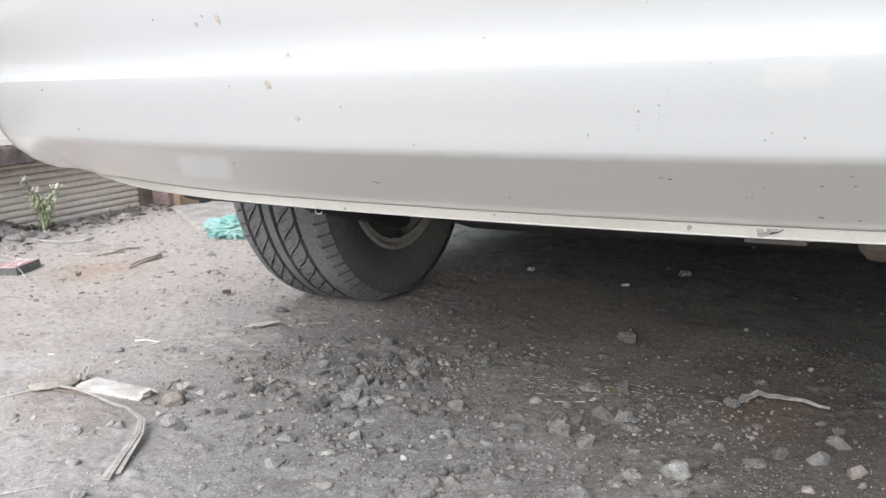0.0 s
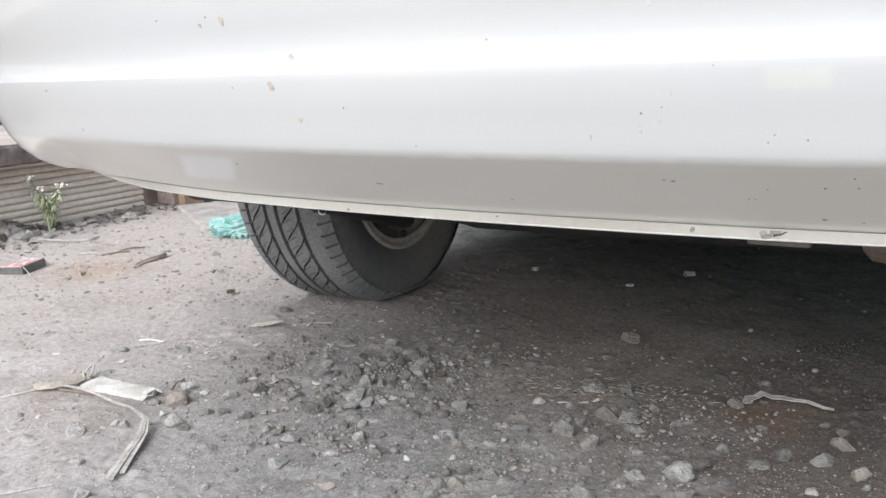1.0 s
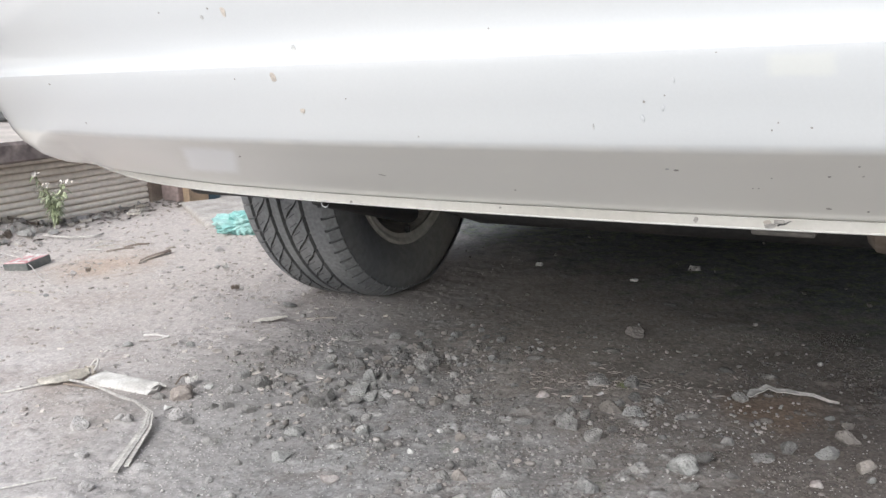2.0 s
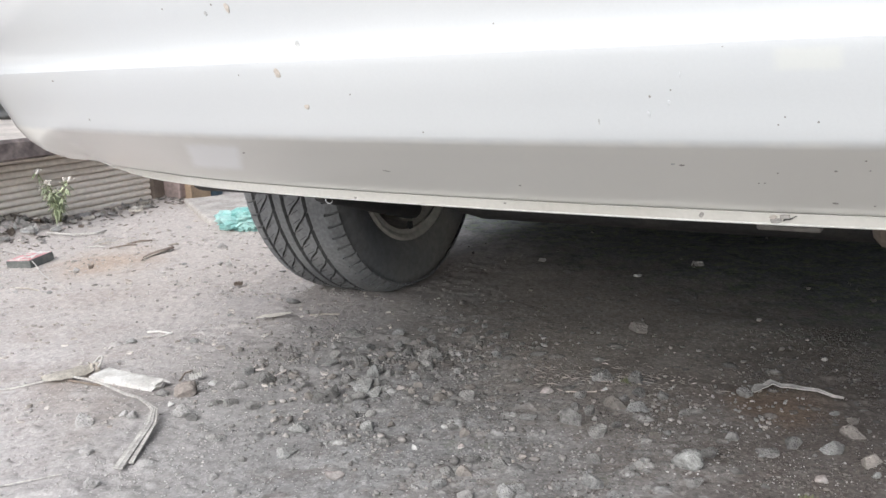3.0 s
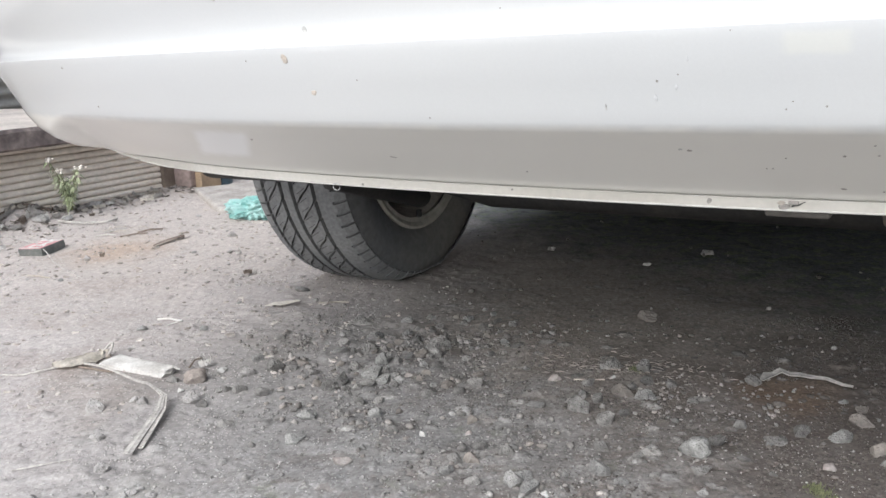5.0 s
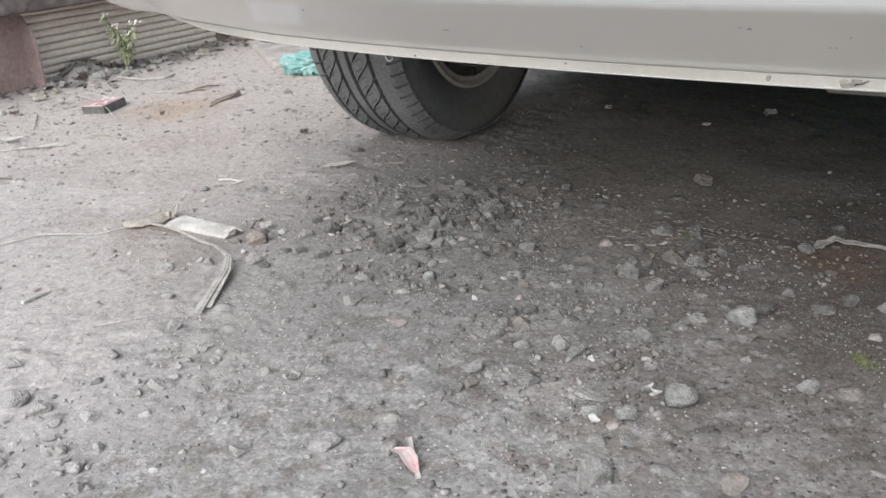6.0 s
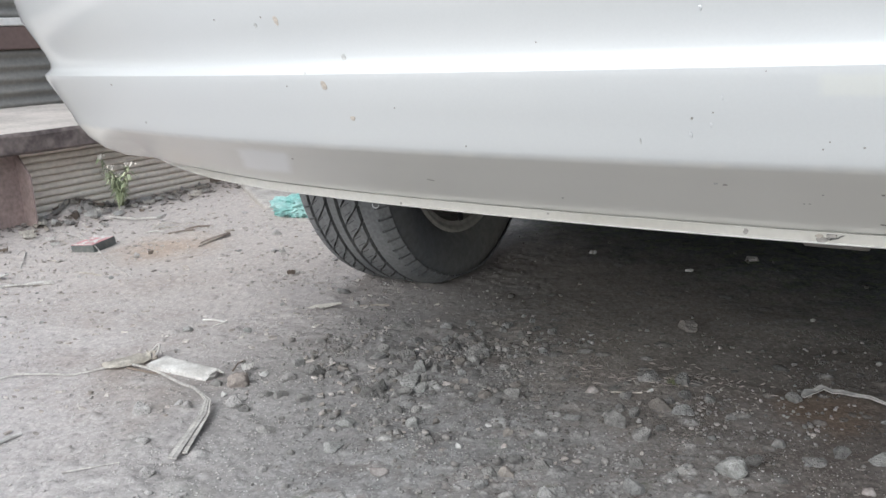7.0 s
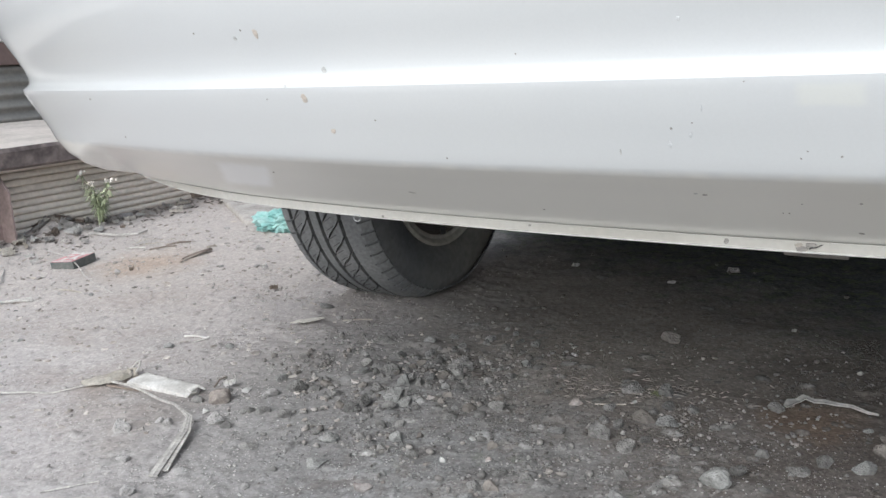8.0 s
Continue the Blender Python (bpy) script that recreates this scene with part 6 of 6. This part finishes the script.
def leaf_litter():
    """Dead leaf scraps and bits of stalk blown against the plinth."""
    r = random.Random(8)
    bm = bmesh.new()
    for _ in range(170):
        p = STREET @ Vector((-2.04 + abs(r.gauss(0, 0.33)), r.uniform(0.3, 2.2), 0))
        z = ground_z(p.x, p.y) + 0.003
        a, ln, wd = r.uniform(0, math.tau), r.uniform(0.006, 0.026), r.uniform(0.0012, 0.006)
        d, s = Vector((math.cos(a), math.sin(a), r.uniform(-0.1, 0.3))), Vector((-math.sin(a), math.cos(a), r.uniform(-0.2, 0.2)))
        o = Vector((p.x, p.y, z))
        q = [o - d * ln * 0.5, o + s * wd * 0.5 + Vector((0, 0, 0.002)), o + d * ln * 0.5, o - s * wd * 0.5]
        v = [bm.verts.new(c) for c in q] + [bm.verts.new(o + Vector((0, 0, -0.002)))]
        bm.faces.new(v[:4])
        for i in range(4):
            bm.faces.new((v[i], v[4], v[(i + 1) % 4]))
    m = surface("leaf_scraps", (0.40, 0.36, 0.32), (0.22, 0.185, 0.16), 9, 200, 0.85, 0.2, vary=0.2, island=0.5, dist=0.001)
    return tagged(part("leaf_litter", bm, m), "dry leaf scraps and stalk bits blown against the plinth", "litter", kind="stuff")


leaf_litter()


def dust_flakes():
    """Small flat bits of leaf, bark and stone trodden into the dust."""
    r = random.Random(41)
    bm = bmesh.new()
    for _ in range(1500):
        x, y = r.uniform(-1.25, -0.12), r.uniform(0.95, 2.4)
        if r.random() > 0.35 + 1.4 * float(value_noise(np.float64(x * 5), np.float64(y * 5), 81)) + 0.3 * (y > 1.3):
            continue
        o = Vector((x, y, ground_z(x, y) + 0.0012))
        k, size, a0 = r.randint(4, 6), min(0.009, r.lognormvariate(-5.5, 0.45)), r.uniform(0, math.tau)
        tilt = Vector((r.gauss(0, 0.22), r.gauss(0, 0.22), 0))
        rim = [Vector((math.cos(a0 + math.tau * i / k), 0.6 * math.sin(a0 + math.tau * i / k), 0)) * size * r.uniform(0.6, 1.1) for i in range(k)]
        top = [bm.verts.new(o + q + Vector((0, 0, q.dot(tilt) + 0.0012))) for q in rim]
        low = [bm.verts.new(o + q * 1.05 + Vector((0, 0, q.dot(tilt) - 0.0015))) for q in rim]
        bm.faces.new(top)
        for i in range(k):
            bm.faces.new((low[i], low[(i + 1) % k], top[(i + 1) % k], top[i]))
    m = surface("dust_flakes", (0.43, 0.398, 0.37), (0.22, 0.19, 0.168), 60, 200, 0.9, 0.2, vary=0.2, island=0.35, dist=0.001)
    return tagged(part("dust_flakes", bm, m), "bits of leaf, bark and stone trodden into the dust", "debris", kind="stuff")


dust_flakes()


def leaf_mould():
    """Dark rotted leaf bits and crumbs of soil heaped along the foot of the plinth."""
    r = random.Random(29)
    bm = bmesh.new()
    for _ in range(420):
        p = STREET @ Vector((-2.045 + abs(r.gauss(0, 0.06)), r.uniform(0.7, 2.05), 0))
        o = Vector((p.x, p.y, ground_z(p.x, p.y) + 0.003))
        a, ln, wd = r.uniform(0, math.tau), r.uniform(0.008, 0.03), r.uniform(0.004, 0.012)
        d, sd = Vector((math.cos(a), math.sin(a), r.uniform(-0.2, 0.5))), Vector((-math.sin(a), math.cos(a), r.uniform(-0.3, 0.3)))
        v = [bm.verts.new(o + q) for q in (-d * ln / 2, sd * wd / 2 + Vector((0, 0, 0.003)), d * ln / 2, -sd * wd / 2, Vector((0, 0, -0.003)))]
        bm.faces.new(v[:4])
        for i in range(4):
            bm.faces.new((v[i], v[4], v[(i + 1) % 4]))
    m = surface("leaf_mould", (0.27, 0.238, 0.215), (0.155, 0.136, 0.124), 9, 200, 0.9, 0.2, vary=0.2, island=0.5, dist=0.001)
    return tagged(part("leaf_mould", bm, m), "dark rotted leaf bits heaped at the plinth's foot", "litter", kind="stuff")


leaf_mould()
